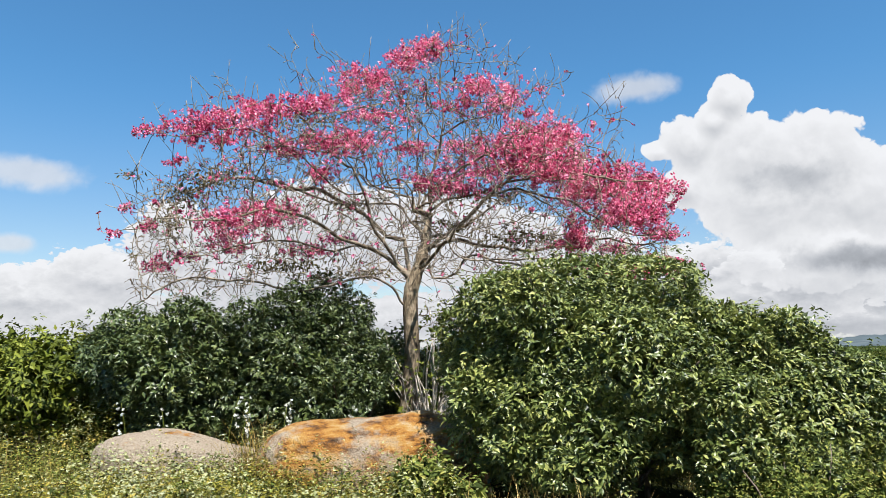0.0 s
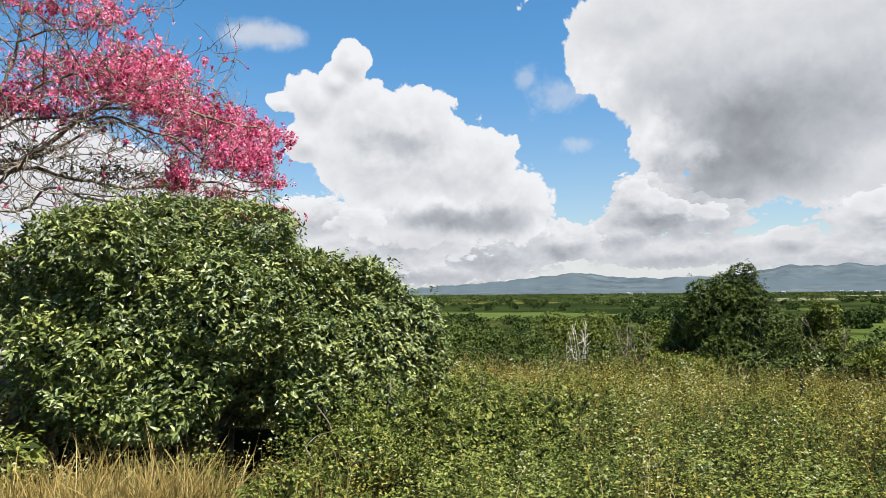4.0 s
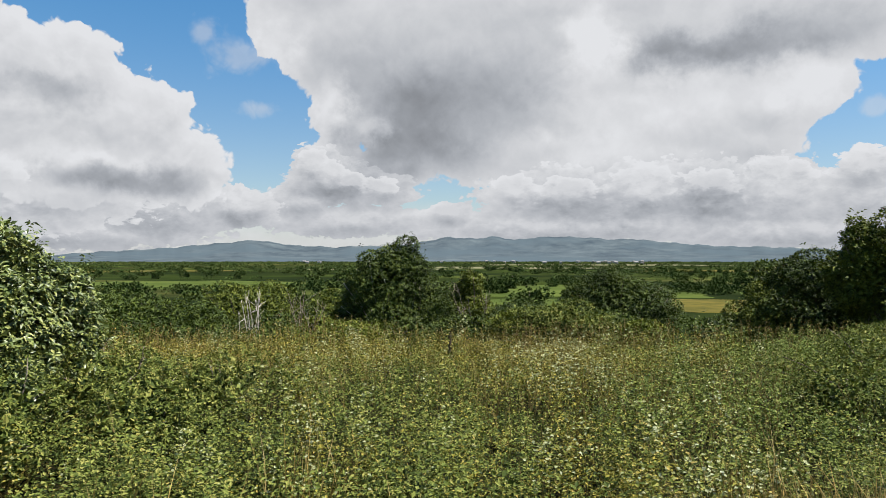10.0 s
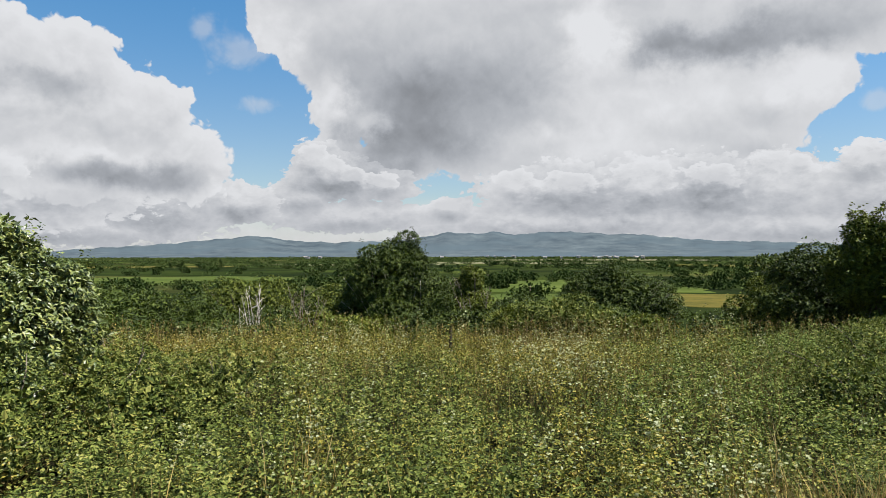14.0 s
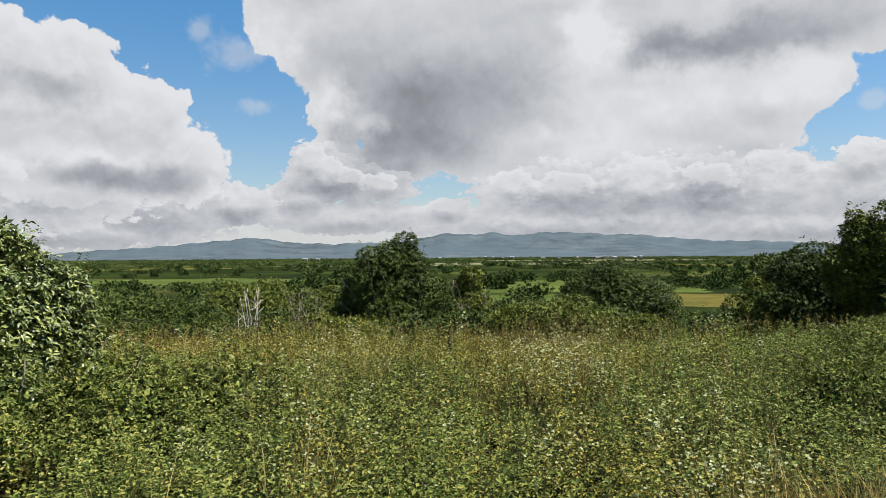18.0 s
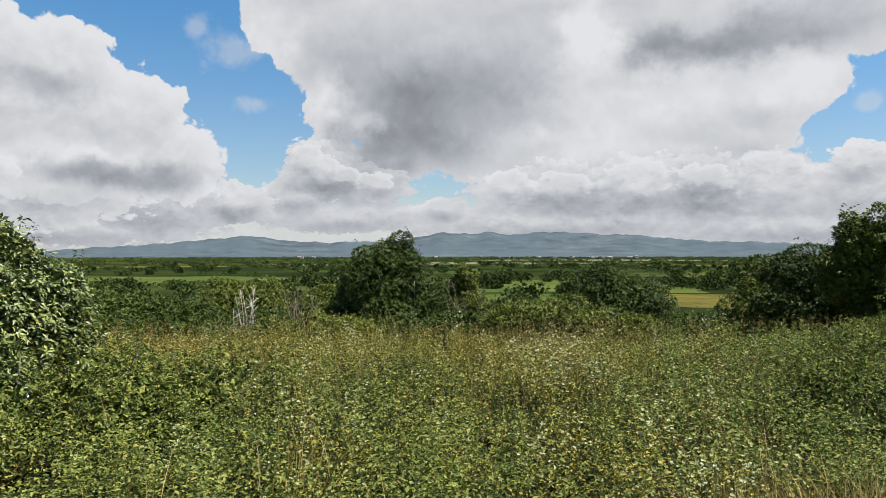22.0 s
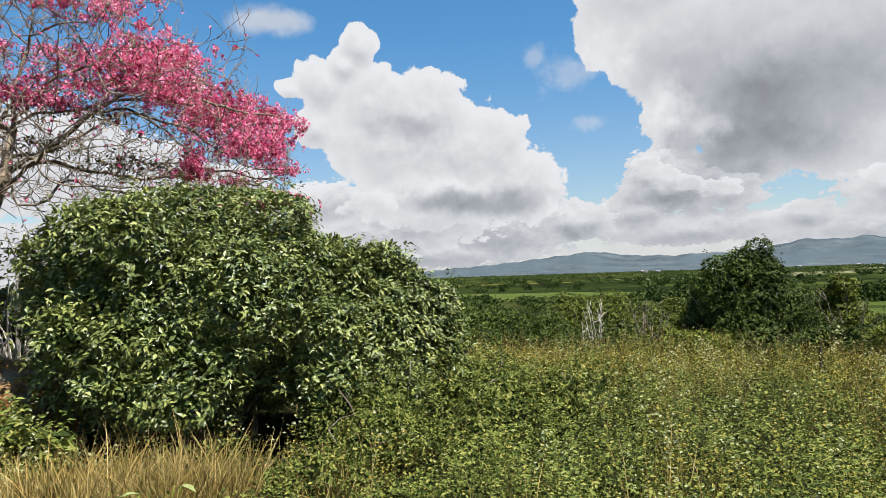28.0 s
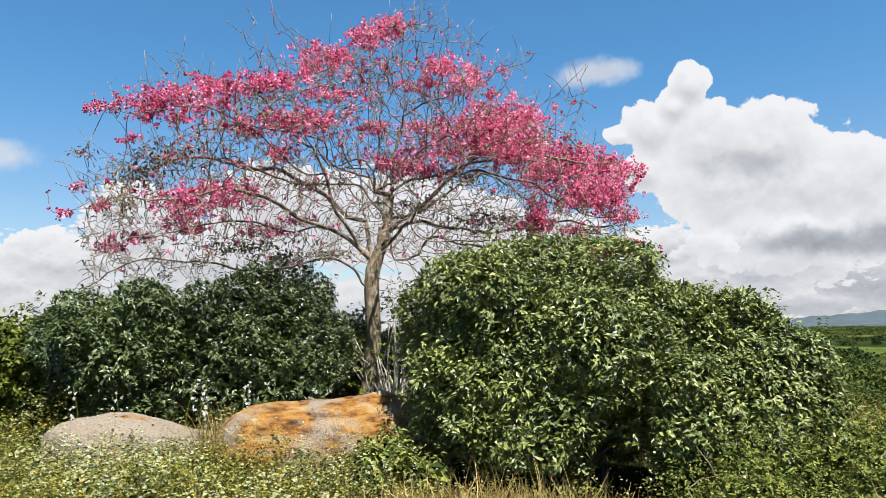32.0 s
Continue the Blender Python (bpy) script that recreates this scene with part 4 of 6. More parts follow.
    for key, ps in sorted(pieces.items()):
        v, f = join(ps)
        part(key[0], mesh_tris(key[0], v, f, M_TRUNK if key[0] == "trunk" else M_BARK, True), tree, kind="stuff" if key[0] == "brushwood" else "")
    # straight upright shoots all over the crown's top
    rim = np.where((nodes[:, 2] > 3.6) & (rad < 0.012))[0]
    mid = in_tree(0, 3.0)
    pick = r.choice(rim, 950, replace=False)
    up = nodes[pick, 2] > 4.4 + 1.6 * np.clip(1 - np.linalg.norm((nodes[pick] - mid)[:, :2], axis=1) / 5.0, 0, 1)
    shoots = []
    for i, high in zip(pick, up):
        out_w = unit((nodes[i] - mid) * (1, 1, 0.4))
        way = unit(out_w * r.uniform(0.1, 0.6) + np.array([0, 0, 0.8]) + r.normal(0, 0.34, 3))
        ln = r.uniform(0.25, 0.65) if high else r.uniform(0.12, 0.3)
        tip = nodes[i] + way * ln
        shoots.append(tube([nodes[i] - off, nodes[i] + way * ln * 0.5 + r.normal(0, 0.012, 3) - off, tip - off], [0.0062, 0.005, 0.0034], 4))
        if r.random() < 0.5:
            q = nodes[i] + way * ln * r.uniform(0.3, 0.7)
            side = unit(way + r.normal(0, 0.45, 3))
            shoots.append(tube([q - off, q + side * ln * 0.4 - off], [0.0045, 0.003], 4))
    part("brushwood", mesh_tris("brushwood", *join(shoots), M_BARK, True), tree, "thin upright bare shoots", "stuff")
    # blossom: loose balls of crumpled petals
    for u, v, w, a, b in pads:
        n = int(6 + (3000 if u > 2 else 2500 if u > -1.5 else 2200) * a * b)
        d = r.normal(0, 1, (n, 3)) * (0.6, 0.5, 0.6)
        clump = r.normal(0, 1, (max(5, n // 6), 3)) * (0.60, 0.56, 0.65)
        d = np.where(r.random((n, 1)) < 0.8, clump[r.integers(0, len(clump), n)] + r.normal(0, 0.042, (n, 3)) / (a, b, min(a, 0.9)), d)
        c = np.array([in_tree(u + a * q[0], v + b * q[1], w + min(a, 0.9) * q[2]) for q in d])
        k = 7
        p = np.repeat(c, k, 0)
        way = unit(r.normal(0, 1, (n * k, 3)) + (0, 0, 0.25))
        size = r.uniform(0.030, 0.060, n * k)
        vv, ff = leaf_cloud(p + way * 0.012 - off, way, unit(r.normal(0, 1, (n * k, 3))), size, size * r.uniform(0.6, 1.0, n * k))
        part("blossom", mesh_tris("blossom", vv, ff, M_PETAL), tree, "bright pink blossom", "stuff")
    ends = np.array([i for i in range(len(nodes)) if not kids[i]])
    pick = ends[r.random(len(ends)) < np.where(nodes[ends, 2] > 4.0, 0.2, 0.05)]
    k = 5
    p = np.repeat(nodes[pick], k, 0)
    way = unit(r.normal(0, 1, (len(p), 3)))
    vv, ff = leaf_cloud(p - off, way, unit(r.normal(0, 1, p.shape)), r.uniform(0.035, 0.06, len(p)), r.uniform(0.03, 0.05, len(p)))
    part("blossom", mesh_tris("blossom", vv, ff, M_PETAL), tree, "single pink blooms on bare twigs", "stuff")
    for u, v, a, b in DRY_PADS:
        n = int(330 * a * b * 4)
        d = r.normal(0, 1, (n, 3)) * (0.5, 0.5, 0.6)
        p = np.array([in_tree(u + a * q[0], v + b * q[1], a * q[2]) for q in d])
        way = unit(r.normal(0, 1, (n, 3)) - (0, 0, 0.8))
        vv, ff = leaf_cloud(p - off, way, unit(r.normal(0, 1, (n, 3))), r.uniform(0.06, 0.12, n), r.uniform(0.03, 0.05, n))
        part("withered_leaves", mesh_tris("withered_leaves", vv, ff, M_DRYLEAF), tree, "withered olive-brown leaves", "stuff")


pink_tree()

# ---- shrubs ----
LEAF_ONE = mesh_tris("leaf", OVATE[0], OVATE[1], M_SHRUB1)
LEAF_TWO = mesh_tris("leaf", OVATE[0], OVATE[1], M_DARK1)


def lump_points(r, lumps, n, lo=0.86, hi=1.06):
    """Places on the skin of a heap of round lumps, with the way out of it."""
    size = np.array([l[3] * l[4] for l in lumps])
    pick = r.choice(len(lumps), n, p=size / size.sum())
    L = np.array(lumps)
    c, rad = L[pick, :3], np.stack([L[pick, 3], L[pick, 3] * 0.95, L[pick, 4]], 1)
    d = unit(r.normal(0, 1, (n, 3)))
    k = r.uniform(lo, hi, (n, 1)) * (1 + 0.10 * bumps(d * 3.0 + c, 2.0)[:, None])
    p = c + d * rad * k
    inside = np.zeros(n, bool)
    for l in lumps:
        q = (p - np.array(l[:3])) / np.array([l[3], l[3] * 0.95, l[4]])
        inside |= np.linalg.norm(q, axis=1) < 0.80
    ok = ~inside & (p[:, 2] > ground_z(p[:, 0], p[:, 1]) + 0.12)
    return p[ok], unit(d / rad)[ok]


def shrub(name, label, category, lumps, shoots, size, mat, single=None, singles=0, stems=14, bark=M_TWIG, seed=1, per=8, inner=0.45, foot=None, shape=BENT, group="", heads=9, head=0.40, low=0.12, straggle=0.14, heart=1.0):
    r = np.random.default_rng(seed)
    L = np.array(lumps)
    cx, cy = foot if foot else (L[:, 0].mean(), L[:, 1].mean())
    gz = float(ground_z(cx, cy))
    ob = thing(name, cx, cy, gz, label, category, group)
    off = np.array([cx, cy, gz])
    full = list(lumps)
    for x, y, z, a, b in lumps:
        for _ in range(heads):
            d = unit(r.normal(0, 1, 3) + (0, 0, 0.35))
            k = head * r.uniform(0.55, 1.2)
            full.append((x + d[0] * a * 0.95, y + d[1] * a * 0.9, z + d[2] * b * 0.95, a * k, min(a, b) * k))
    # the dark heart, thick with larger leaves
    core = []
    for x, y, z, a, b in lumps:
        k = int((220 + 520 * a * b) * heart)
        d = unit(r.normal(0, 1, (k, 3))) * r.uniform(0.35, 0.8, (k, 1)) * (a, a * 0.95, b)
        core.append(d + (x, y, z))
    core = np.concatenate(core)
    core = core[core[:, 2] > ground_z(core[:, 0], core[:, 1]) + 0.1]
    lumps = full
    tips, outw = lump_points(r, lumps, shoots)
    peak = max(l[2] + l[4] for l in lumps) - gz
    keep = r.random(len(tips)) < np.clip(low + 1.7 * (tips[:, 2] - gz) / peak, low, 1)
    tips, outw = tips[keep], outw[keep]
    long_s = r.random(len(tips)) < straggle
    tips = tips + long_s[:, None] * unit(outw + (0, 0, 0.9)) * r.uniform(0.5, 2.6, (len(tips), 1)) * size
    # whorls of leaves at the shoot tips
    axis = unit(outw * 0.6 + (0, 0, 0.75) + r.normal(0, 0.25, tips.shape))
    n = len(tips)
    p = np.repeat(tips, per, 0)
    ax = np.repeat(axis, per, 0)
    ring = unit(np.cross(ax, r.normal(0, 1, ax.shape)))
    along = unit(ring + ax * r.uniform(-0.1, 0.7, (len(p), 1)) - np.array([0, 0, 0.22]))
    p = p - ax * (np.tile(np.arange(per), n)[:, None] * size * 0.16) + ring * size * 0.08
    length = size * r.uniform(0.65, 1.2, len(p))
    width = length * r.uniform(0.38, 0.54, len(p))
    upw = ax + r.normal(0, 0.2, ax.shape)
    deep, outd = lump_points(r, lumps, int(shoots * inner * per * 0.6), 0.8, 0.9)
    dl = unit(r.normal(0, 1, deep.shape) + outd * 0.5)
    if singles:
        near_first = np.argsort((p * unit(off * (1, 1, 0))).sum(1) + r.uniform(0, 0.5, len(p)))
        lone, rest = near_first[:singles], near_first[singles:]
        for i in lone:
            o = part("leaf", single, ob)
            o.matrix_local = leaf_pose(p[i] - off, along[i], upw[i], float(length[i]), float(width[i]))
    else:
        rest = np.arange(len(p))
    a = leaf_cloud(p[rest] - off, along[rest], upw[rest], length[rest], width[rest], shape)
    b = leaf_cloud(deep - off, dl, unit(r.normal(0, 1, deep.shape) + (0, 0, 1)), size * r.uniform(0.7, 1.2, len(deep)), size * 0.55 * r.uniform(0.7, 1.2, len(deep)), DIAMOND)
    c = leaf_cloud(core - off, unit(r.normal(0, 1, core.shape)), unit(r.normal(0, 1, core.shape)), size * r.uniform(1.3, 2.3, len(core)), size * r.uniform(1.0, 1.6, len(core)), DIAMOND)
    v, f = join([a, b, c])
    part("foliage", mesh_tris("foliage", v, f, mat), ob, kind="stuff")
    for i in r.choice(len(tips), min(stems, len(tips)), replace=False):
        end = tips[i]
        root = np.array([cx + r.normal(0, 0.12 + 0.05 * size), cy + r.normal(0, 0.12), gz - 0.05])
        mid = root * 0.45 + end * 0.55 + np.array([*(r.normal(0, 0.12, 2)), 0.15])
        line = smooth_line([root, mid, end], 0.25)
        k = np.linalg.norm(end - root) * 0.012
        v, f = tube(line - off, np.linspace(k, k * 0.25, len(line)), 6)
        part("stem", mesh_tris("stem", v, f, bark, True), ob)
    return ob


shrub("broadleaf_shrub", "big dense green broad-leaved shrub beside the boulders", "shrub",
      [(-6.34, 5.51, 1.49, 1.3, 1.03), (-6.75, 5.0, 1.62, 0.82, 0.75), (-5.93, 6.23, 1.81, 1.05, 0.77), (-5.42, 6.16, 1.05, 0.92, 0.8),
       (-6.42, 4.72, 0.95, 0.72, 0.78), (-5.77, 4.95, 0.69, 0.93, 0.56), (-5.75, 6.6, 1.8, 0.55, 0.45), (-6.38, 6.06, 2.24, 1.08, 0.43), (-5.1, 6.75, 1.72, 0.5, 0.45)],
      13600, 0.078, M_SHRUB, LEAF_ONE, 300, 22, seed=11, per=7, inner=0.95)
shrub("broadleaf_shrub", "green broad-leaved shrub sloping down to the open field", "shrub",
      [(-4.74, 6.83, 1.38, 0.52, 0.58), (-4.4, 6.96, 0.85, 0.7, 0.58), (-4.6, 6.3, 0.7, 0.76, 0.66), (-4.1, 7.2, 0.55, 0.55, 0.46), (-4.05, 7.25, 1.05, 0.46, 0.52), (-4.5, 6.95, 1.45, 0.42, 0.5)],
      7600, 0.076, M_SHRUB, LEAF_ONE, 250, 14, seed=12, per=7, inner=0.95)
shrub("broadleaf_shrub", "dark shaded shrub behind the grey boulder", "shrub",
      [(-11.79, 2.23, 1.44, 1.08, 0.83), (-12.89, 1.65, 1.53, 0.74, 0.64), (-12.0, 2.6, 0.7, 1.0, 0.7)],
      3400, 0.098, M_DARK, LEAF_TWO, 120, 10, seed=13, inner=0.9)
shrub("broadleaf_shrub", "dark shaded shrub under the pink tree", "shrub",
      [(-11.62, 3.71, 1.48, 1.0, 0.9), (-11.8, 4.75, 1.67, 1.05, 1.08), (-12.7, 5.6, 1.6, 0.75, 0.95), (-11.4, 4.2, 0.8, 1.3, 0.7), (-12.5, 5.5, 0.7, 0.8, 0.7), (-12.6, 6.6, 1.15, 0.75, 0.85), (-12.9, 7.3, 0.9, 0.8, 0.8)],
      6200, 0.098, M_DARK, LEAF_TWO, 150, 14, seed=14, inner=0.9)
shrub("broadleaf_shrub", "olive-green shrub at the end of the thicket", "shrub",
      [(-13.97, 0.85, 1.16, 1.48, 0.91), (-14.2, -0.6, 1.0, 1.2, 0.8), (-13.6, 1.4, 0.6, 1.0, 0.6)],
      1000, 0.13, M_OLIVE, None, 0, 8, seed=15)
shrub("broadleaf_shrub", "far green shrub at the thicket's end", "shrub",
      [(-18.0, 0.28, 1.35, 1.6, 0.88), (-18.5, -2.2, 1.2, 1.6, 0.8), (-18.0, 2.2, 1.3, 1.6, 0.85), (-17.0, 4.5, 1.3, 1.8, 0.8), (-17.5, 7.5, 1.2, 2.0, 0.8)],
      1200, 0.15, M_OLIVE, None, 0, 8, seed=16)

# ---- boulders ----


def boulder(label, x, y, half_long, half_deep, top, mat, seed, dip, flat_top):
    bm = bmesh.new()
    bmesh.ops.create_icosphere(bm, subdivisions=5, radius=1.0)
    a = math.atan2(x, y)
    r = np.random.default_rng(seed)
    s = r.uniform(0, 9, 3)
    for v in bm.verts:
        d = Vector([math.copysign(abs(c) ** 0.82, c) for c in v.co])
        k = 1 + 0.10 * noise.noise(d * 1.4 + Vector(s)) + 0.035 * noise.noise(d * 4.5 + Vector(s)) + 0.012 * noise.noise(d * 14 + Vector(s))
        z = math.copysign(abs(d.z) ** flat_top, d.z) * k * (1 - dip * d.x + 0.10 * math.sin(d.x * 4 + seed))
        v.co = Vector((d.x * k * half_long, d.y * k * half_deep, z * top))
    me = bpy.data.meshes.new("boulder")
    bm.to_mesh(me)
    bm.free()
    me.polygons.foreach_set("use_smooth", np.full(len(me.polygons), True))
    me.materials.append(mat)
    ob = new("boulder", me)
    ob.matrix_world = pose(x, y, 0, 0, 0, -math.degrees(a))
    tagged(ob, label, "boulder", "boulders")


boulder("pale grey lichen-spotted granite boulder among weeds", -9.86, 2.05, 1.1, 0.75, 0.57, M_ROCK_GREY, 2, 0.3, 0.36)
boulder("rust-stained orange granite boulder under the pink tree", -8.2, 3.96, 1.5, 0.8, 0.86, M_ROCK_RUST, 5, -0.06, 0.9)

STALK_SPOTS = [(-9.1, 2.6, 1.02), (-9.25, 2.72, 1.12), (-10.6, 1.45, 1.05), (-9.0, 3.15, 1.02), (-8.85, 4.0, 1.0), (-10.35, 1.95, 0.95), (-9.3, 3.3, 1.1), (-9.6, 2.5, 1.15)]

# ---- weeds of the field ----
KEEP_OUT = [(-4.61, 3.1, 0.42), (-4.95, 2.75, 0.4), (-4.19, 3.7, 0.35), (1.42, 3.35, 0.5), (1.22, 2.75, 0.5), (2.12, 3.4, 0.55), (1.8, 2.75, 0.5), (-6.2, 5.5, 1.5), (-4.5, 6.8, 1.0), (-9.9, 1.93, 0.9), (-8.3, 3.85, 1.0), (-11.7, 3.8, 1.5)]


def scatter(r, n, turn_lo, turn_hi, d_lo, d_hi):
    a = np.radians(r.uniform(turn_lo, turn_hi, n))
    d = np.sqrt(r.uniform(d_lo ** 2, d_hi ** 2, n))
    p = np.stack([d * np.sin(a), d * np.cos(a)], 1)
    ok = p[:, 1] < 15.5
    for x, y, rad in KEEP_OUT:
        ok &= np.hypot(p[:, 0] - x, p[:, 1] - y) > rad
    return p[ok]


def weeds(name, label, foot, tall, leaves, size, mat, head_share, heads, head_size, seed, slim=0.55):
    """Many small upright plants: leaves up their stems, and pale heads on some."""
    r = np.random.default_rng(seed)
    n = len(foot)
    z = ground_z(foot[:, 0], foot[:, 1])
    q2 = np.stack([foot[:, 0], foot[:, 1], 0 * z], 1)
    h = tall * r.uniform(0.55, 1.2, n) * (1 + 0.22 * bumps(q2, 0.9, seed) + 0.42 * bumps(q2, 5.2, seed))
    lump = bumps(q2, 7.5, seed + 3) + 0.6 * bumps(q2, 3.1, seed + 8)
    keep = lump + r.normal(0, 0.25, n) > -0.85
    foot, z, h = foot[keep], z[keep], (h * (1 + 0.30 * np.clip(lump, -1, 1)))[keep]
    n = len(foot)
    root = np.stack([foot[:, 0], foot[:, 1], z], 1)
    lean = r.normal(0, 0.16, (n, 2))
    s = r.uniform(0.15, 1.0, (n, leaves))
    spread = r.normal(0, 0.042, (n, leaves, 2)) * (0.6 + 0.8 * s[..., None])
    p = root[:, None, :] + np.concatenate([lean[:, None] * s[..., None] * h[:, None, None] + spread, (s * h[:, None])[..., None]], 2)
    p = p.reshape(-1, 3)
    along = unit(np.concatenate([r.normal(0, 1, (len(p), 2)), r.normal(0.15, 0.35, (len(p), 1))], 1))
    up = unit(r.normal(0, 0.35, p.shape) + (0, 0, 1))
    length = size * r.uniform(0.6, 1.35, len(p))
    far_k = 1 + 0.025 * np.clip(np.hypot(p[:, 0], p[:, 1]) - 5, 0, 12)
    a = leaf_cloud(p, along, up, length * far_k, length * slim * far_k)
    ob = thing(name, 0, 0, 0, label, "weeds", kind="stuff")
    part("foliage", mesh_tris("foliage", *a, mat), ob, kind="stuff")
    near_i = np.where(r.random(n) < 0.5)[0]
    if len(near_i):
        q = root[near_i]
        top = q + np.concatenate([lean[near_i] * h[near_i, None], h[near_i, None]], 1)
        b = leaf_cloud(q, top - q, r.normal(0, 1, q.shape), np.linalg.norm(top - q, axis=1), np.full(len(q), 0.006), BLADE)
        part("stalk_growth", mesh_tris("stalk_growth", *b, M_OLIVE), ob, kind="stuff")
    if head_share:
        # Heads gather in patches; some only imitate pale glints on broad leaves.
        patch = bumps(root * (1, 1, 0), 2.3, 4.0) + 0.5 * bumps(root * (1, 1, 0), 6.0, 1.0)
        pick = np.where(r.random(n) < head_share * np.clip(0.55 + 2.0 * patch, 0.05, 1.8) * np.clip(1.9 - 0.13 * np.hypot(foot[:, 0], foot[:, 1]), 0.12, 1.0))[0]
        q = root[pick] + np.concatenate([lean[pick] * h[pick, None], h[pick, None] * 1.02], 1)
        q = np.repeat(q, heads, 0) + r.normal(0, 1, (len(pick) * heads, 3)) * (0.045, 0.045, 0.10)
        petals = 2
        q = np.repeat(q, petals, 0)
        al = unit(np.concatenate([r.normal(0, 1, (len(q), 2)), r.normal(0, 0.35, (len(q), 1))], 1))
        ln = head_size * r.uniform(0.6, 1.3, len(q)) * (1 + 0.03 * np.clip(np.hypot(q[:, 0], q[:, 1]) - 5, 0, 12))
        c = leaf_cloud(q - al * ln[:, None] * 0.4, al, unit(r.normal(0, 0.4, q.shape) + (0, 0, 1)), ln, ln * 0.8)
        part("flower_heads", mesh_tris("flower_heads", *c, M_HEAD_GLINT), ob, "small cream flower heads, some in place of leaf glints", "stuff")
    return ob


def zones():
    r = np.random.default_rng(21)
    pts = np.concatenate([scatter(r, 2600, -95, 42, 2.0, 5.5), scatter(r, 13500, -97, 44, 5.5, 17.5)])
    x, y = pts[:, 0], pts[:, 1]
    d, turn_d = np.hypot(x, y), np.degrees(np.arctan2(x, y))
    q = np.stack([x, y, 0 * x], 1)
    n = bumps(q, 0.75, 2.0) * 0.6 + bumps(q, 1.9, 7.0) * 0.4 + r.normal(0, 0.22, len(x))
    # lush at the left foreground and on the far right, ripe and flowering in the middle
    lush = 0.15 + 0.55 * (turn_d < -12) * (turn_d > -52) * (d < 7.5) + 0.55 * np.clip((turn_d - 12) / 12, 0, 1) * (d > 5) + 0.25 * (d < 3.9) - 0.45 * (turn_d < -60) + 0.9 * (turn_d > -62) * (turn_d < -34) * (d < 6.2)
    lush = lush - 0.4 * np.clip((d - 8) / 4, 0, 1) * (turn_d < 12) * (turn_d > -40) - 0.5 * (turn_d < -24) * (turn_d > -50) * (d > 6.8)
    green = n + lush > 0.22
    low = (turn_d < -28) * (turn_d > -62) * (d < 6.2)
    tall_k = np.where(low, 0.55, 1.0)
    ripe = ~green
    g1, g2 = green & (tall_k < 1), green & (tall_k == 1)
    weeds("green_weeds", "low bright green leafy weeds before the shrubs", pts[g1], 0.27, 40, 0.034, M_HERB, 0.0, 2, 0.02, 31)
    near_d = d < 6.5
    weeds("green_weeds", "lush green leafy weeds in the foreground", pts[g2 & near_d], 0.5, 70, 0.032, M_HERB, 0.06, 4, 0.02, 32)
    east = (turn_d + r.normal(0, 3, len(turn_d)) > 13) & ~near_d
    weeds("green_weeds", "lush green leafy weeds covering the field", pts[g2 & ~near_d & ~east], 0.5, 40, 0.037, M_HERB, 0.03, 4, 0.022, 34)
    weeds("green_weeds", "dark green leafy weeds by the corner trees", pts[g2 & east], 0.5, 40, 0.037, M_HERB_DARK, 0.04, 4, 0.022, 36)
    weeds("flowering_weeds", "olive-green weeds with cream flower heads in the foreground", pts[ripe & near_d], 0.54, 62, 0.028, M_HERB_OLIVE, 0.75, 18, 0.026, 33)
    weeds("flowering_weeds", "olive-green weeds with small cream flower heads, some in place of leaf glints", pts[ripe & ~near_d], 0.54, 36, 0.031, M_HERB_OLIVE, 0.7, 15, 0.028, 35)
    belt = scatter(r, 1500, -88, -58, 6.3, 9.3)
    weeds("flowering_weeds", "tall yellow-green weeds with cream heads before the boulders", belt[::2], 0.46, 32, 0.036, M_HERB_OLIVE, 0.75, 8, 0.036, 37)
    weeds("green_weeds", "fresh green leafy weeds before the boulders", belt[1::2], 0.44, 34, 0.042, M_HERB, 0.15, 6, 0.026, 38)
    # dry grass between, thicker towards the field's edge
    gp = np.concatenate([scatter(r, 1500, -95, 42, 2.3, 6), scatter(r, 6000, -40, 42, 6, 16.5), scatter(r, 1800, -95, -55, 6, 12)])
    keep = r.random(len(gp)) < np.clip(0.25 + 0.6 * bumps(np.stack([gp[:, 0], gp[:, 1], 0 * gp[:, 0]], 1), 0.8, 11.0) + 0.03 * (gp[:, 1] - 8), 0.04, 1)
    gp = gp[keep]
    z = ground_z(gp[:, 0], gp[:, 1])
    n_b = 4
    p = np.repeat(np.stack([gp[:, 0], gp[:, 1], z], 1), n_b, 0)
    p[:, :2] += r.normal(0, 0.04, (len(p), 2))
    along = unit(np.concatenate([r.normal(0, 0.22, (len(p), 2)), np.ones((len(p), 1))], 1))
    ln = r.uniform(0.4, 0.78, len(p))
    ob = thing("dry_grass", 0, 0, 0, "thin dry yellow grass standing among the weeds", "grass", kind="stuff")
    part("grass", mesh_tris("grass", *leaf_cloud(p, along, unit(r.normal(0, 1, p.shape)), ln, np.full(len(p), 0.0055), BLADE), M_STRAW), ob, kind="stuff")


zones()

STALK_ONE = mesh_tris("stalk", BLADE[0], BLADE[1], M_STRAW1)


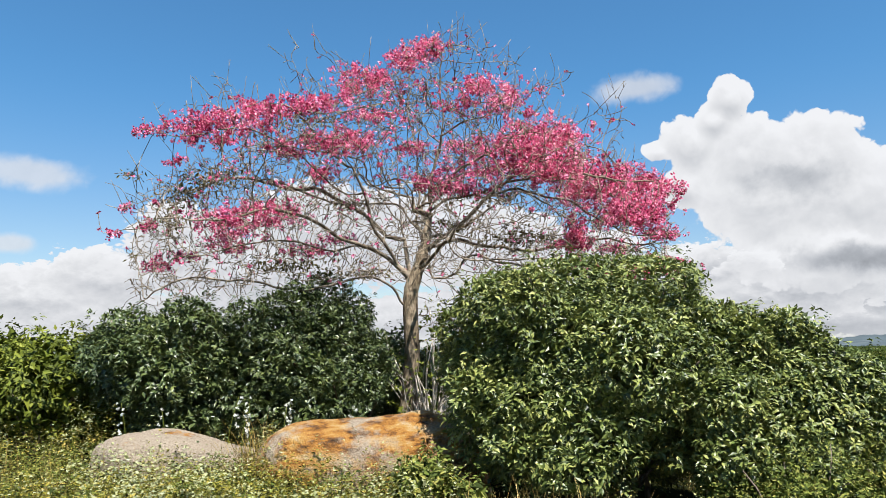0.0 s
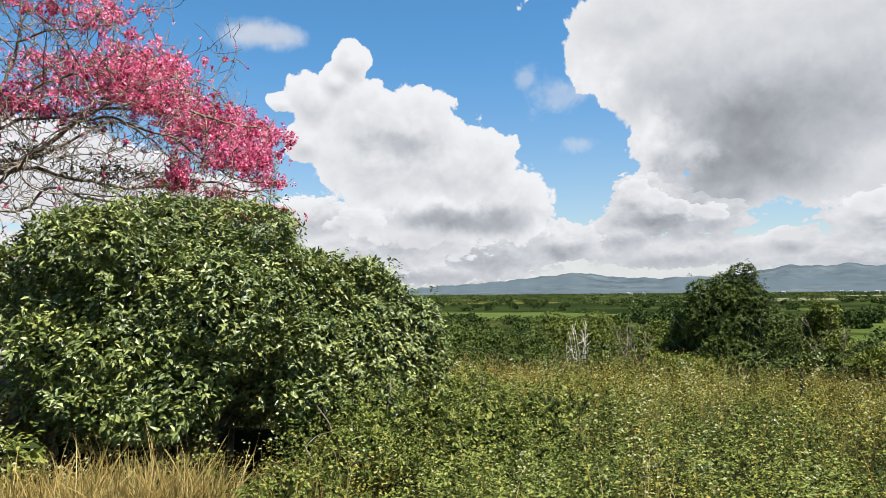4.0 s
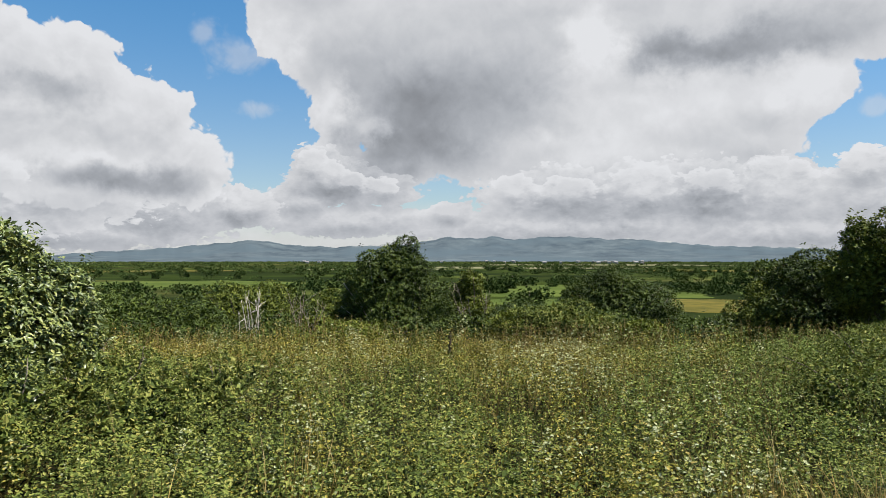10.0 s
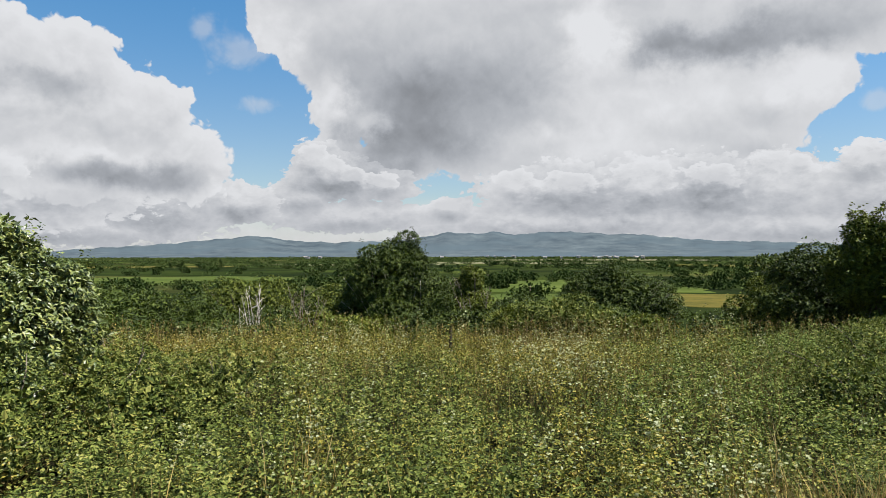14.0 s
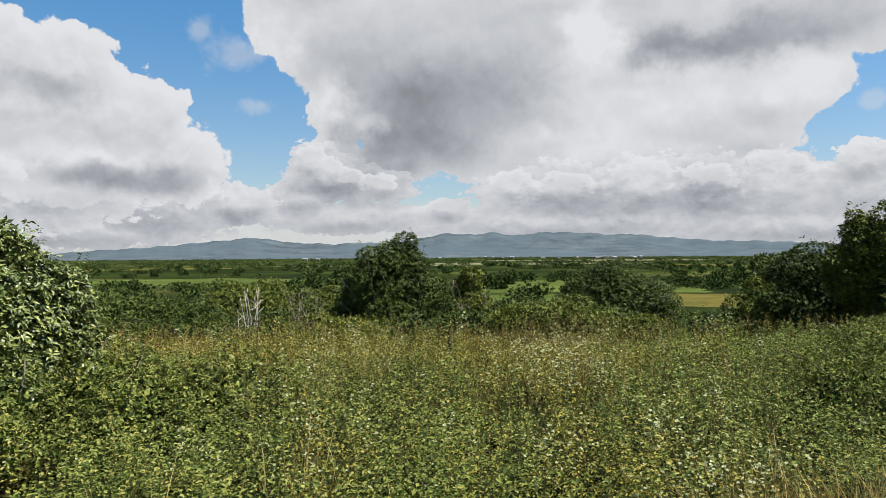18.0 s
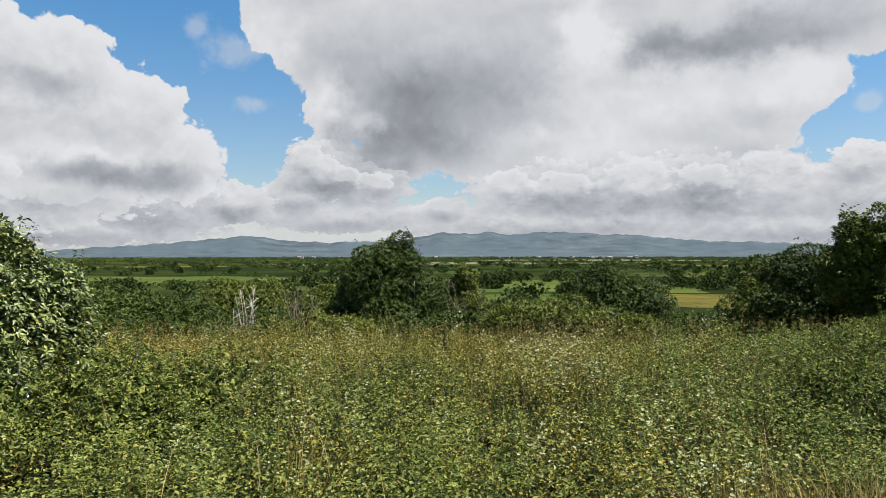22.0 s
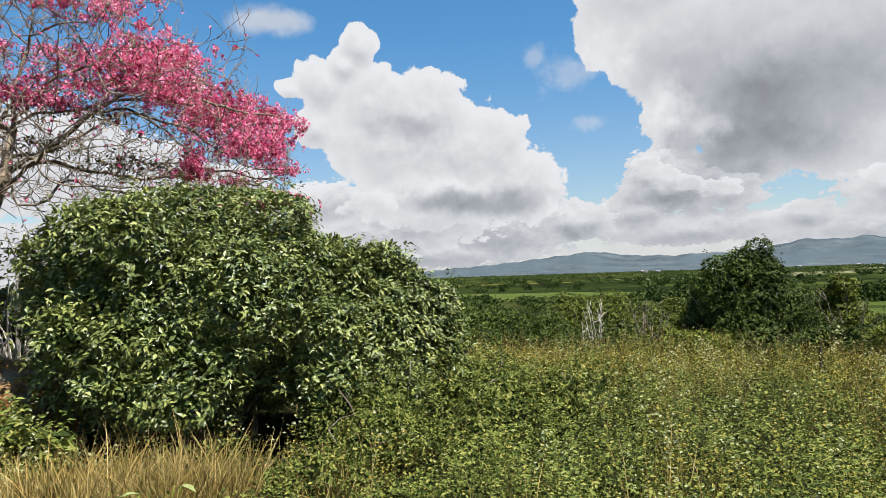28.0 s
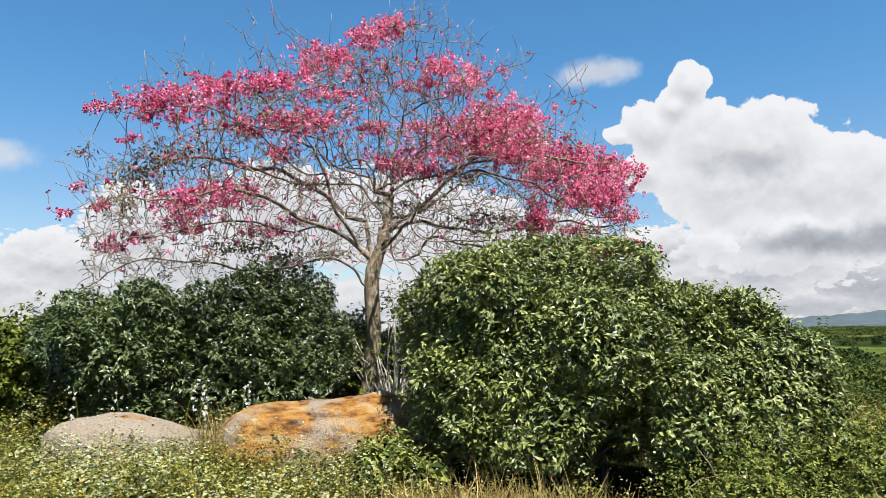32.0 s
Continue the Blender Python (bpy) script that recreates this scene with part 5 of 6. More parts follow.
def tussock(x, y, tall, count, wide, label, seed, spread=0.45):
    """A tuft of dry grass, blade by blade."""
    r = np.random.default_rng(seed)
    z = float(ground_z(x, y))
    ob = thing("grass_tussock", x, y, z, label, "grass tuft", "dry grass tufts")
    for _ in range(count):
        root = (r.normal(0, wide), r.normal(0, wide), -0.02)
        way = Vector((r.normal(0, spread) + root[0], r.normal(0, spread) + root[1], 1)).normalized()
        o = part("blade", STALK_ONE, ob)
        o.matrix_local = leaf_pose(root, way, (r.normal(), r.normal(), 0.2), tall * r.uniform(0.55, 1.15), r.uniform(0.005, 0.009))
    more = count * 8
    p = np.stack([r.normal(0, wide * 1.35, more), r.normal(0, wide * 1.35, more), np.full(more, -0.02)], 1)
    al = unit(np.concatenate([r.normal(0, spread * 1.2, (len(p), 2)), np.ones((len(p), 1))], 1))
    part("grass", mesh_tris("grass", *leaf_cloud(p, al, unit(r.normal(0, 1, p.shape)), tall * r.uniform(0.3, 0.9, len(p)), np.full(len(p), 0.009), BLADE), M_STRAW), ob, kind="stuff")


tussock(-4.61, 3.18, 0.78, 160, 0.2, "tuft of dry yellow grass before the big shrub", 41)
tussock(-4.95, 2.75, 0.6, 150, 0.3, "spreading tuft of dry yellow grass before the big shrub", 42)
tussock(-4.19, 3.75, 0.74, 160, 0.2, "tuft of dry brown grass before the big shrub", 43)
tussock(-3.55, 5.08, 0.5, 70, 0.13, "small dry brown tuft at the shrub's foot", 44, 0.6)
tussock(1.42, 3.35, 0.6, 250, 0.16, "dense dry yellow tuft among green weeds", 45, 0.4)
tussock(2.2, 3.5, 0.74, 250, 0.2, "dry yellow tuft at the edge of the path", 46, 0.4)
tussock(-0.14, 3.05, 0.72, 34, 0.06, "thin pale tuft with long stalks", 47, 0.25)
tussock(-1.35, 3.14, 0.92, 12, 0.09, "few tall pale grass stalks", 48, 0.22)
tussock(-0.85, 4.2, 0.95, 6, 0.08, "few tall pale grass stalks in the weeds", 49, 0.15)
tussock(1.75, 4.1, 0.98, 5, 0.07, "few tall pale grass stalks by the yellow tuft", 50, 0.14)

tussock(-5.35, 3.05, 0.5, 150, 0.3, "low mat of dry brown grass before the big shrub", 51, 0.7)
tussock(-4.55, 3.55, 0.5, 140, 0.28, "low mat of dry yellow grass by the tufts", 52, 0.7)
tussock(-4.75, 2.45, 0.42, 140, 0.3, "low mat of dry grass at the path", 53, 0.7)
tussock(-5.1, 2.2, 0.4, 120, 0.28, "low mat of dry yellow grass", 54, 0.7)
tussock(-3.3, 4.3, 0.5, 60, 0.12, "small dry tuft among green weeds", 55, 0.5)
tussock(-9.0, 2.75, 1.0, 60, 0.12, "tall grey-green grass tuft between the boulders", 56, 0.35)

shrub("leafy_clump", "small bright green leafy clump before the rusty boulder", "plant",
      [(-6.15, 3.45, 0.3, 0.34, 0.32), (-5.9, 3.7, 0.2, 0.25, 0.22)], 260, 0.075, M_HERB, None, 0, 8, seed=57)

for k, (x, y, z, a, b) in enumerate(((-3.75, 5.9, 0.3, 0.55, 0.42), (-2.75, 6.4, 0.3, 0.5, 0.36), (-3.4, 5.2, 0.2, 0.4, 0.3), (-2.4, 7.8, 0.25, 0.6, 0.36),
                                     (-3.6, 7.2, 0.35, 0.6, 0.42), (4.6, 7.8, 0.2, 0.6, 0.36), (6.6, 10.2, 0.2, 0.9, 0.4), (8.2, 11.5, 0.15, 1.0, 0.45), (-3.4, 4.3, 0.12, 0.3, 0.22))):
    r_k = np.random.default_rng(600 + k)
    shrub("weed_clump", "dense clump of dark green leafy weeds in the field", "weeds",
          [(x, y, z, a, b)] + [(x + r_k.normal(0, a * 0.6), y + r_k.normal(0, a * 0.6), z - 0.05, a * 0.6, b * 0.8) for _ in range(3)],
          int(1700 * a), 0.043, M_HERB, None, 0, 8, seed=620 + k, shape=DIAMOND, inner=0.6, group="weed clumps")


shrub("twiggy_shrub", "thin twiggy shrub with few leaves beside the pink tree", "shrub",
      [(-10.9, 6.75, 1.7, 0.6, 0.9), (-10.9, 6.7, 0.8, 0.75, 0.8), (-11.4, 6.2, 0.8, 0.5, 0.7)], 520, 0.085, M_OLIVE, None, 0, 70, M_PALE_BARK, seed=58, per=4, inner=0.2, heart=0.02)


def flower_stalk(x, y, tall, seed):
    """A thin weed with white blooms in whorls up its top."""
    r = np.random.default_rng(seed)
    z = float(ground_z(x, y))
    ob = thing("white_flower_stalk", x, y, z, "thin upright weed with small white blooms", "flower", "white flower stalks")
    line = smooth_line([(0, 0, -0.03), (r.normal(0, 0.04), r.normal(0, 0.04), tall * 0.6), (r.normal(0, 0.06), r.normal(0, 0.06), tall)], 0.1)
    part("stem", mesh_tris("stem", *tube(line, np.linspace(0.008, 0.004, len(line)), 5), M_OLIVE, True), ob)
    for k in range(9):
        c = line[-1] - (0, 0, 0.05 * k) + r.normal(0, 0.022, 3)
        n = 9
        al = unit(r.normal(0, 1, (n, 3)) + (0, 0, 0.3))
        part("bloom", mesh_tris("bloom", *leaf_cloud(np.repeat(c[None], n, 0), al, unit(r.normal(0, 1, (n, 3))), np.full(n, 0.03), np.full(n, 0.022)), M_WHITE_BLOOM), ob)
    n = 12
    p = line[r.integers(1, max(2, len(line) - 4), n)]
    al = unit(np.concatenate([r.normal(0, 1, (n, 2)), r.normal(0, 0.3, (n, 1))], 1))
    part("foliage", mesh_tris("foliage", *leaf_cloud(p, al, np.tile([[0, 0, 1.0]], (n, 1)), r.uniform(0.05, 0.09, n), r.uniform(0.025, 0.04, n)), M_DARK), ob, kind="stuff")


def pale_plant(x, y):
    """A low weed with a few large pale leaves."""
    r = np.random.default_rng(59)
    ob = thing("pale_leaf_weed", x, y, float(ground_z(x, y)), "low weed with large pale yellow-green leaves", "plant")
    for k in range(9):
        a = k * 2.4
        line = smooth_line([(0, 0, -0.02), (0.04 * math.cos(a), 0.04 * math.sin(a), 0.2), (0.13 * math.cos(a), 0.13 * math.sin(a), 0.3 + 0.025 * k)], 0.06)
        stalk = part("stalk", mesh_tris("stalk", *tube(line, np.linspace(0.005, 0.003, len(line)), 5), M_OLIVE, True), ob)
        way = np.array([[math.cos(a), math.sin(a), r.uniform(-0.3, 0.2)]])
        part("leaf", mesh_tris("leaf", *leaf_cloud(line[-1:], way, np.array([[0, 0, 1.0]]), np.array([0.10]), np.array([0.065]), OVATE), M_PALE_LEAF), stalk)


pale_plant(-3.55, 2.92)

for k, (x, y, tall) in enumerate(STALK_SPOTS):
    flower_stalk(x, y, tall, 500 + k)

# ---- the field's edge ----


def seed_stalks():
    r = np.random.default_rng(61)
    x, y = r.uniform(-9, 9, 900), r.uniform(13.2, 15.6, 900)
    p = np.stack([x, y, ground_z(x, y)], 1)
    al = unit(np.concatenate([r.normal(0, 0.1, (900, 2)), np.ones((900, 1))], 1))
    ln = r.uniform(0.5, 0.95, 900) * (1 + 0.2 * bumps(p, 1.3))
    a = leaf_cloud(p, al, unit(r.normal(0, 1, p.shape)), ln, np.full(900, 0.010), BLADE)
    k = 5
    q = np.repeat(p + al * ln[:, None], k, 0) - np.repeat(al, k, 0) * r.uniform(0, 0.22, (900 * k, 1))
    b = leaf_cloud(q, unit(r.normal(0, 0.5, q.shape) + (0, 0, 1)), unit(r.normal(0, 1, q.shape)), r.uniform(0.03, 0.06, len(q)), r.uniform(0.015, 0.025, len(q)))
    ob = thing("seed_stalks", 0, 0, 0, "pale seed stalks along the edge of the field", "grass", kind="stuff")
    part("stalk_growth", mesh_tris("stalk_growth", *join([a, b]), M_STRAW), ob, kind="stuff")


seed_stalks()


def fence_post(x, y, tall):
    bm = bmesh.new()
    bmesh.ops.create_cone(bm, cap_ends=True, segments=10, radius1=0.036, radius2=0.03, depth=tall)
    for v in bm.verts:
        v.co.z += tall / 2
        v.co.x += 0.012 * math.sin(v.co.z * 3)
        if v.co.z > tall * 0.9:
            v.co.z += 0.03 * math.sin(v.co.x * 60)
    bmesh.ops.bevel(bm, geom=[e for e in bm.edges if all(v.co.z > tall * 0.9 for v in e.verts)], offset=0.008, segments=1)
    me = bpy.data.meshes.new("fence_post")
    bm.to_mesh(me)
    bm.free()
    me.materials.append(M_POST)
    ob = new("fence_post", me)
    ob.location = (x, y, float(ground_z(x, y)) - 0.03)
    tagged(ob, "weathered dark wooden fence post at the field's edge", "post")


fence_post(0.2, 13.5, 0.72)

# ---- trees and shrubs on the slope below the field ----
shrub("slope_tree", "bushy green tree with many pale stems below the field", "tree",
      [(-1.91, 27.93, 0.55, 1.75, 1.25), (-1.7, 27.8, 1.45, 1.1, 0.85), (-2.7, 28.2, -0.2, 1.3, 1.1), (-0.9, 28.0, -0.1, 1.2, 1.1), (-1.5, 27.5, -1.0, 1.6, 0.9)],
      8000, 0.115, M_TREE, None, 0, 40, M_PALE_BARK, seed=71, per=5, inner=0.9, low=0.4, heads=6, head=0.46, straggle=0.05, foot=(-1.6, 27.3), shape=DIAMOND)
shrub("slope_tree", "round dark green tree below the field", "tree",
      [(8.72, 33.9, -0.5, 2.6, 1.35), (7.6, 33.6, -0.3, 1.5, 1.1), (10.0, 34.2, -1.0, 1.8, 1.0), (8.3, 33.5, 0.3, 1.2, 0.75), (9.0, 33.5, -1.8, 2.6, 0.8)],
      8000, 0.125, M_TREE, None, 0, 20, M_TWIG, seed=72, per=5, inner=0.9, low=0.4, heads=6, head=0.46, straggle=0.05, foot=(8.6, 33.7), shape=DIAMOND)
shrub("slope_tree", "slender thin-crowned tree below the field", "tree",
      [(1.36, 29.97, 0.4, 0.55, 0.8), (1.2, 30.1, -0.3, 0.85, 0.7), (1.6, 29.8, -0.8, 0.9, 0.7)],
      1200, 0.12, M_OLIVE, None, 0, 18, M_TWIG, seed=73, per=5, inner=0.9, low=0.4, heads=6, head=0.46, straggle=0.05, foot=(1.4, 29.9), shape=DIAMOND)
shrub("slope_tree", "olive-green bushy tree at the field's corner", "tree",
      [(9.8, 19.98, 0.3, 0.8, 0.95), (9.15, 19.7, -0.25, 0.75, 0.7), (9.5, 19.4, -0.2, 1.0, 0.75)],
      4600, 0.09, M_OLIVE, None, 0, 20, M_TWIG, seed=74, per=5, inner=0.9, low=0.4, heads=6, head=0.46, straggle=0.05, foot=(9.1, 19.6), shape=DIAMOND)
shrub("slope_tree", "dark flat-topped tree at the field's corner", "tree",
      [(10.6, 19.8, 1.0, 1.3, 0.65), (11.2, 19.6, 0.6, 1.2, 0.9), (10.4, 19.3, 0.0, 1.4, 0.9), (9.9, 19.6, 0.6, 0.8, 0.6)],
      6000, 0.10, M_TREE, None, 0, 20, M_TWIG, seed=75, per=5, inner=0.9, low=0.4, heads=6, head=0.46, straggle=0.05, foot=(10.6, 19.6), shape=DIAMOND)
shrub("slope_tree", "tall dark tree with yellow-green sunlit top", "tree",
      [(11.1, 17.1, 1.75, 0.8, 0.8), (11.5, 17.2, 0.9, 1.2, 1.1), (11.7, 16.9, 0.3, 1.3, 1.0), (10.55, 17.2, 1.85, 0.5, 0.75), (10.3, 17.3, 1.1, 0.6, 0.8)],
      6000, 0.10, M_OLIVE, None, 0, 20, M_TWIG, seed=76, per=5, inner=0.9, low=0.4, heads=6, head=0.46, straggle=0.05, foot=(11.2, 16.9), shape=DIAMOND)
shrub("slope_tree", "tall dark tree beside the field", "tree",
      [(13.2, 16.5, 1.6, 1.4, 1.3), (13.4, 16.3, 0.6, 1.7, 1.2), (14.5, 15.5, 1.3, 1.3, 1.1)],
      4600, 0.12, M_DARK, None, 0, 16, M_TWIG, seed=77, per=5, inner=0.9, low=0.4, heads=6, head=0.46, straggle=0.05, foot=(13.3, 16.3), shape=DIAMOND)
for k, (x, y, z, a, b, mat, n, label) in enumerate((
        (4.15, 23.64, -0.45, 1.15, 0.6, M_HERB, 520, "light green shrub below the field"),
        (2.6, 24.0, -0.6, 0.9, 0.5, M_OLIVE, 400, "olive shrub below the field"),
        (5.6, 25.0, -0.7, 1.0, 0.55, M_TREE, 420, "green shrub beside a round tree"),
        (-10.53, 23.77, -0.6, 1.75, 0.95, M_TREE, 1300, "dark green shrub below the field"),
        (-9.01, 24.39, -0.9, 1.25, 0.85, M_TREE, 900, "dark green shrub in the hedge below the field"),
        (-7.87, 28.95, -0.4, 1.85, 1.05, M_OLIVE, 1200, "olive-green spreading shrub below the field"),
        (-4.31, 23.61, -0.95, 1.1, 0.7, M_OLIVE, 520, "olive shrub with bare twigs below the field"),
        (-12.8, 24.5, -0.7, 1.5, 0.95, M_TREE, 900, "dark shrub at the hedge's end"),
        (-6.2, 25.5, -1, 1.3, 0.8, M_TREE, 700, "green shrub in the hedge below the field"),
        (-5.0, 29.5, -0.8, 1.4, 0.9, M_OLIVE, 700, "brownish olive shrub on the slope"),
        (-15.0, 25.5, -0.8, 1.6, 0.95, M_OLIVE, 800, "olive shrub at the hedge's end"),
        (3.4, 30.5, -1, 1.5, 0.8, M_TREE, 600, "green shrub lower on the slope"),
        (-11.6, 22.0, -1, 1.6, 0.9, M_TREE, 900, "dense dark shrub at the foot of the field"),
        (-8.2, 22.2, -1.05, 1.7, 0.85, M_TREE, 1000, "dense green shrub at the foot of the field"),
        (-5.4, 22.0, -1.2, 1.3, 0.75, M_TREE, 700, "dark low shrub at the foot of the field"),
        (-3.0, 24.5, -1.25, 1.3, 0.75, M_OLIVE, 600, "olive shrub beside the pale-stemmed tree"),
        (0.9, 25.0, -1, 1.3, 0.7, M_TREE, 600, "green shrub beside the pale-stemmed tree"),
        (6.9, 22.5, -0.85, 0.8, 0.42, M_OLIVE, 300, "low olive shrub at the field's edge"),
        (7.9, 19.6, -0.5, 0.8, 0.42, M_TREE, 300, "low green shrub at the field's edge"))):
    r_k = np.random.default_rng(200 + k)
    lumps = [(x, y, z, a, b)] + [(x + r_k.normal(0, a * 0.55), y + r_k.normal(0, 0.3), z - abs(r_k.normal(0.1, b * 0.5)) + 0.1, a * r_k.uniform(0.5, 0.8), b * r_k.uniform(0.6, 0.95)) for _ in range(4)]
    shrub("slope_shrub", label, "shrub", lumps, n * 3, 0.11, mat, None, 0, 9, M_TWIG, seed=300 + k, per=5, inner=0.9, low=0.4, heads=5, head=0.48, straggle=0.05, shape=DIAMOND, group="shrubs on the slope")


def bare_shrub(x, y, tall, count, label, seed, bark):
    r = np.random.default_rng(seed)
    z = float(ground_z(x, y))
    ob = thing("bare_shrub", x, y, z, label, "shrub", "bare shrubs")
    for _ in range(count):
        end = np.array([r.normal(0, tall * 0.16), r.normal(0, tall * 0.12), tall * r.uniform(0.75, 1.05)])
        mid = end * 0.5 + (r.normal(0, 0.1), r.normal(0, 0.1), 0)
        line = smooth_line([(r.normal(0, 0.08), r.normal(0, 0.08), 0), mid, end], 0.15)
        ps = [tube(line, np.linspace(0.028, 0.008, len(line)), 5)]
        for _ in range(5):
            s = line[r.integers(len(line) // 2, len(line))]
            e = s + np.array([r.normal(0, 0.2), r.normal(0, 0.2), r.uniform(0.1, 0.4)])
            ps.append(tube([s, (s + e) / 2 + r.normal(0, 0.03, 3), e], [0.01, 0.007, 0.004], 4))
        part("branch", mesh_tris("branch", *join(ps), bark, True), ob)


bare_shrub(-6.2, 22.9, 2.2, 7, "leafless shrub of pale dead branches below the field", 81, M_PALE_BARK)
bare_shrub(-4.4, 22.8, 2.3, 8, "thin leafless shrub below the field", 82, M_TWIG)
bare_shrub(-6.25, 12.8, 0.75, 4, "short dead stems beside the shrub", 83, M_BARK)
bare_shrub(1.5, 27.8, 3.0, 6, "dark bare twiggy shrub below the field", 84, M_TWIG)

# ---- the plain: trees, woods, a village ----


def crown_mesh(name, seed, wide, tall, base, clumps, leaf, mat):
    """A broad uneven crown of small leafy clumps."""
    r = np.random.default_rng(seed)
    lumps = [(0, 0, base + tall * 0.5, wide, tall * 0.5)] + [(r.normal(0, wide * 0.5), r.normal(0, wide * 0.5), base + tall * r.uniform(0.35, 0.75), wide * r.uniform(0.4, 0.6), tall * r.uniform(0.25, 0.4)) for _ in range(5)]
    L = np.array(lumps)
    k = r.integers(0, len(L), clumps)
    d = unit(r.normal(0, 1, (clumps, 3)))
    p = L[k, :3] + d * np.stack([L[k, 3], L[k, 3], L[k, 4]], 1) * r.uniform(0.55, 1.05, (clumps, 1))
    al = unit(d + r.normal(0, 0.7, d.shape))
    s = leaf * r.uniform(0.6, 1.3, clumps)
    return mesh_tris(name, *leaf_cloud(p, al, unit(r.normal(0, 1, d.shape) + d), s, s * 0.8), mat)


def plain_trees():
    protos = []
    for k, (wide, tall, base, mat) in enumerate(((3.6, 5.0, 1.3, M_FAR), (4.6, 5.2, 1.6, M_FAR), (2.6, 5.6, 1.2, M_FAR), (5.2, 4.6, 1.8, M_FAR))):
        ob = thing("field_tree", 0, 0, PLAIN, "spreading green tree on the plain", "tree", "trees on the plain")
        v, f = tube(smooth_line([(0, 0, -0.2), (0.1, 0.05, base * 0.8), (0.0, 0.1, base + tall * 0.45)], 0.6), np.linspace(0.28, 0.12, len(smooth_line([(0, 0, -0.2), (0.1, 0.05, base * 0.8), (0.0, 0.1, base + tall * 0.45)], 0.6))), 6)
        part("trunk", mesh_tris("trunk", v, f, M_TWIG, True), ob)
        part("crown", crown_mesh("crown", 400 + k, wide, tall, -0.3, 460, 1.1, mat), ob)
        protos.append(ob)
    r = np.random.default_rng(91)
    spots = [(7.4, 228, 1.25, 1), (12.2, 300, 1.2, 3), (4.9, 300, 1.0, 0), (3.2, 420, 1.3, 1), (10.2, 420, 1.2, 3), (14.5, 420, 1.3, 1), (-1.5, 330, 1.1, 0), (-9.5, 260, 1.0, 2)]
    for _ in range(340):
        d = float(np.exp(r.uniform(np.log(230), np.log(1300))))
        spots.append((float(r.uniform(-36, 40)), d, float(r.uniform(0.6, 1.25)), int(r.integers(0, 4))))
    clear = ((20.5, 236, 0.13, 45), (-21, 430, 0.17, 90), (5, 300, 0.0, 1), (9, 230, 0.1, 30))
    first = {}
    for a, d, s, k in spots[:8] + [q for q in spots[8:] if not any(abs(radians(q[0] - c[0])) < c[2] and abs(q[1] - c[1]) < c[3] for c in clear)]:
        m = Matrix.Translation((d * math.sin(radians(a)), d * math.cos(radians(a)), float(ground_z(d * math.sin(radians(a)), d * math.cos(radians(a)))) - 0.05)) @ Matrix.Rotation(a * 7.3, 4, "Z") @ Matrix.Diagonal((s, s, s * (0.85 + 0.3 * ((a * 13) % 1)), 1))
        if k not in first:
            first[k] = protos[k]
            protos[k].matrix_basis = m
        else:
            copy_thing(protos[k], m @ Matrix.Diagonal((*(1 / c for c in protos[k].scale), 1)))


plain_trees()


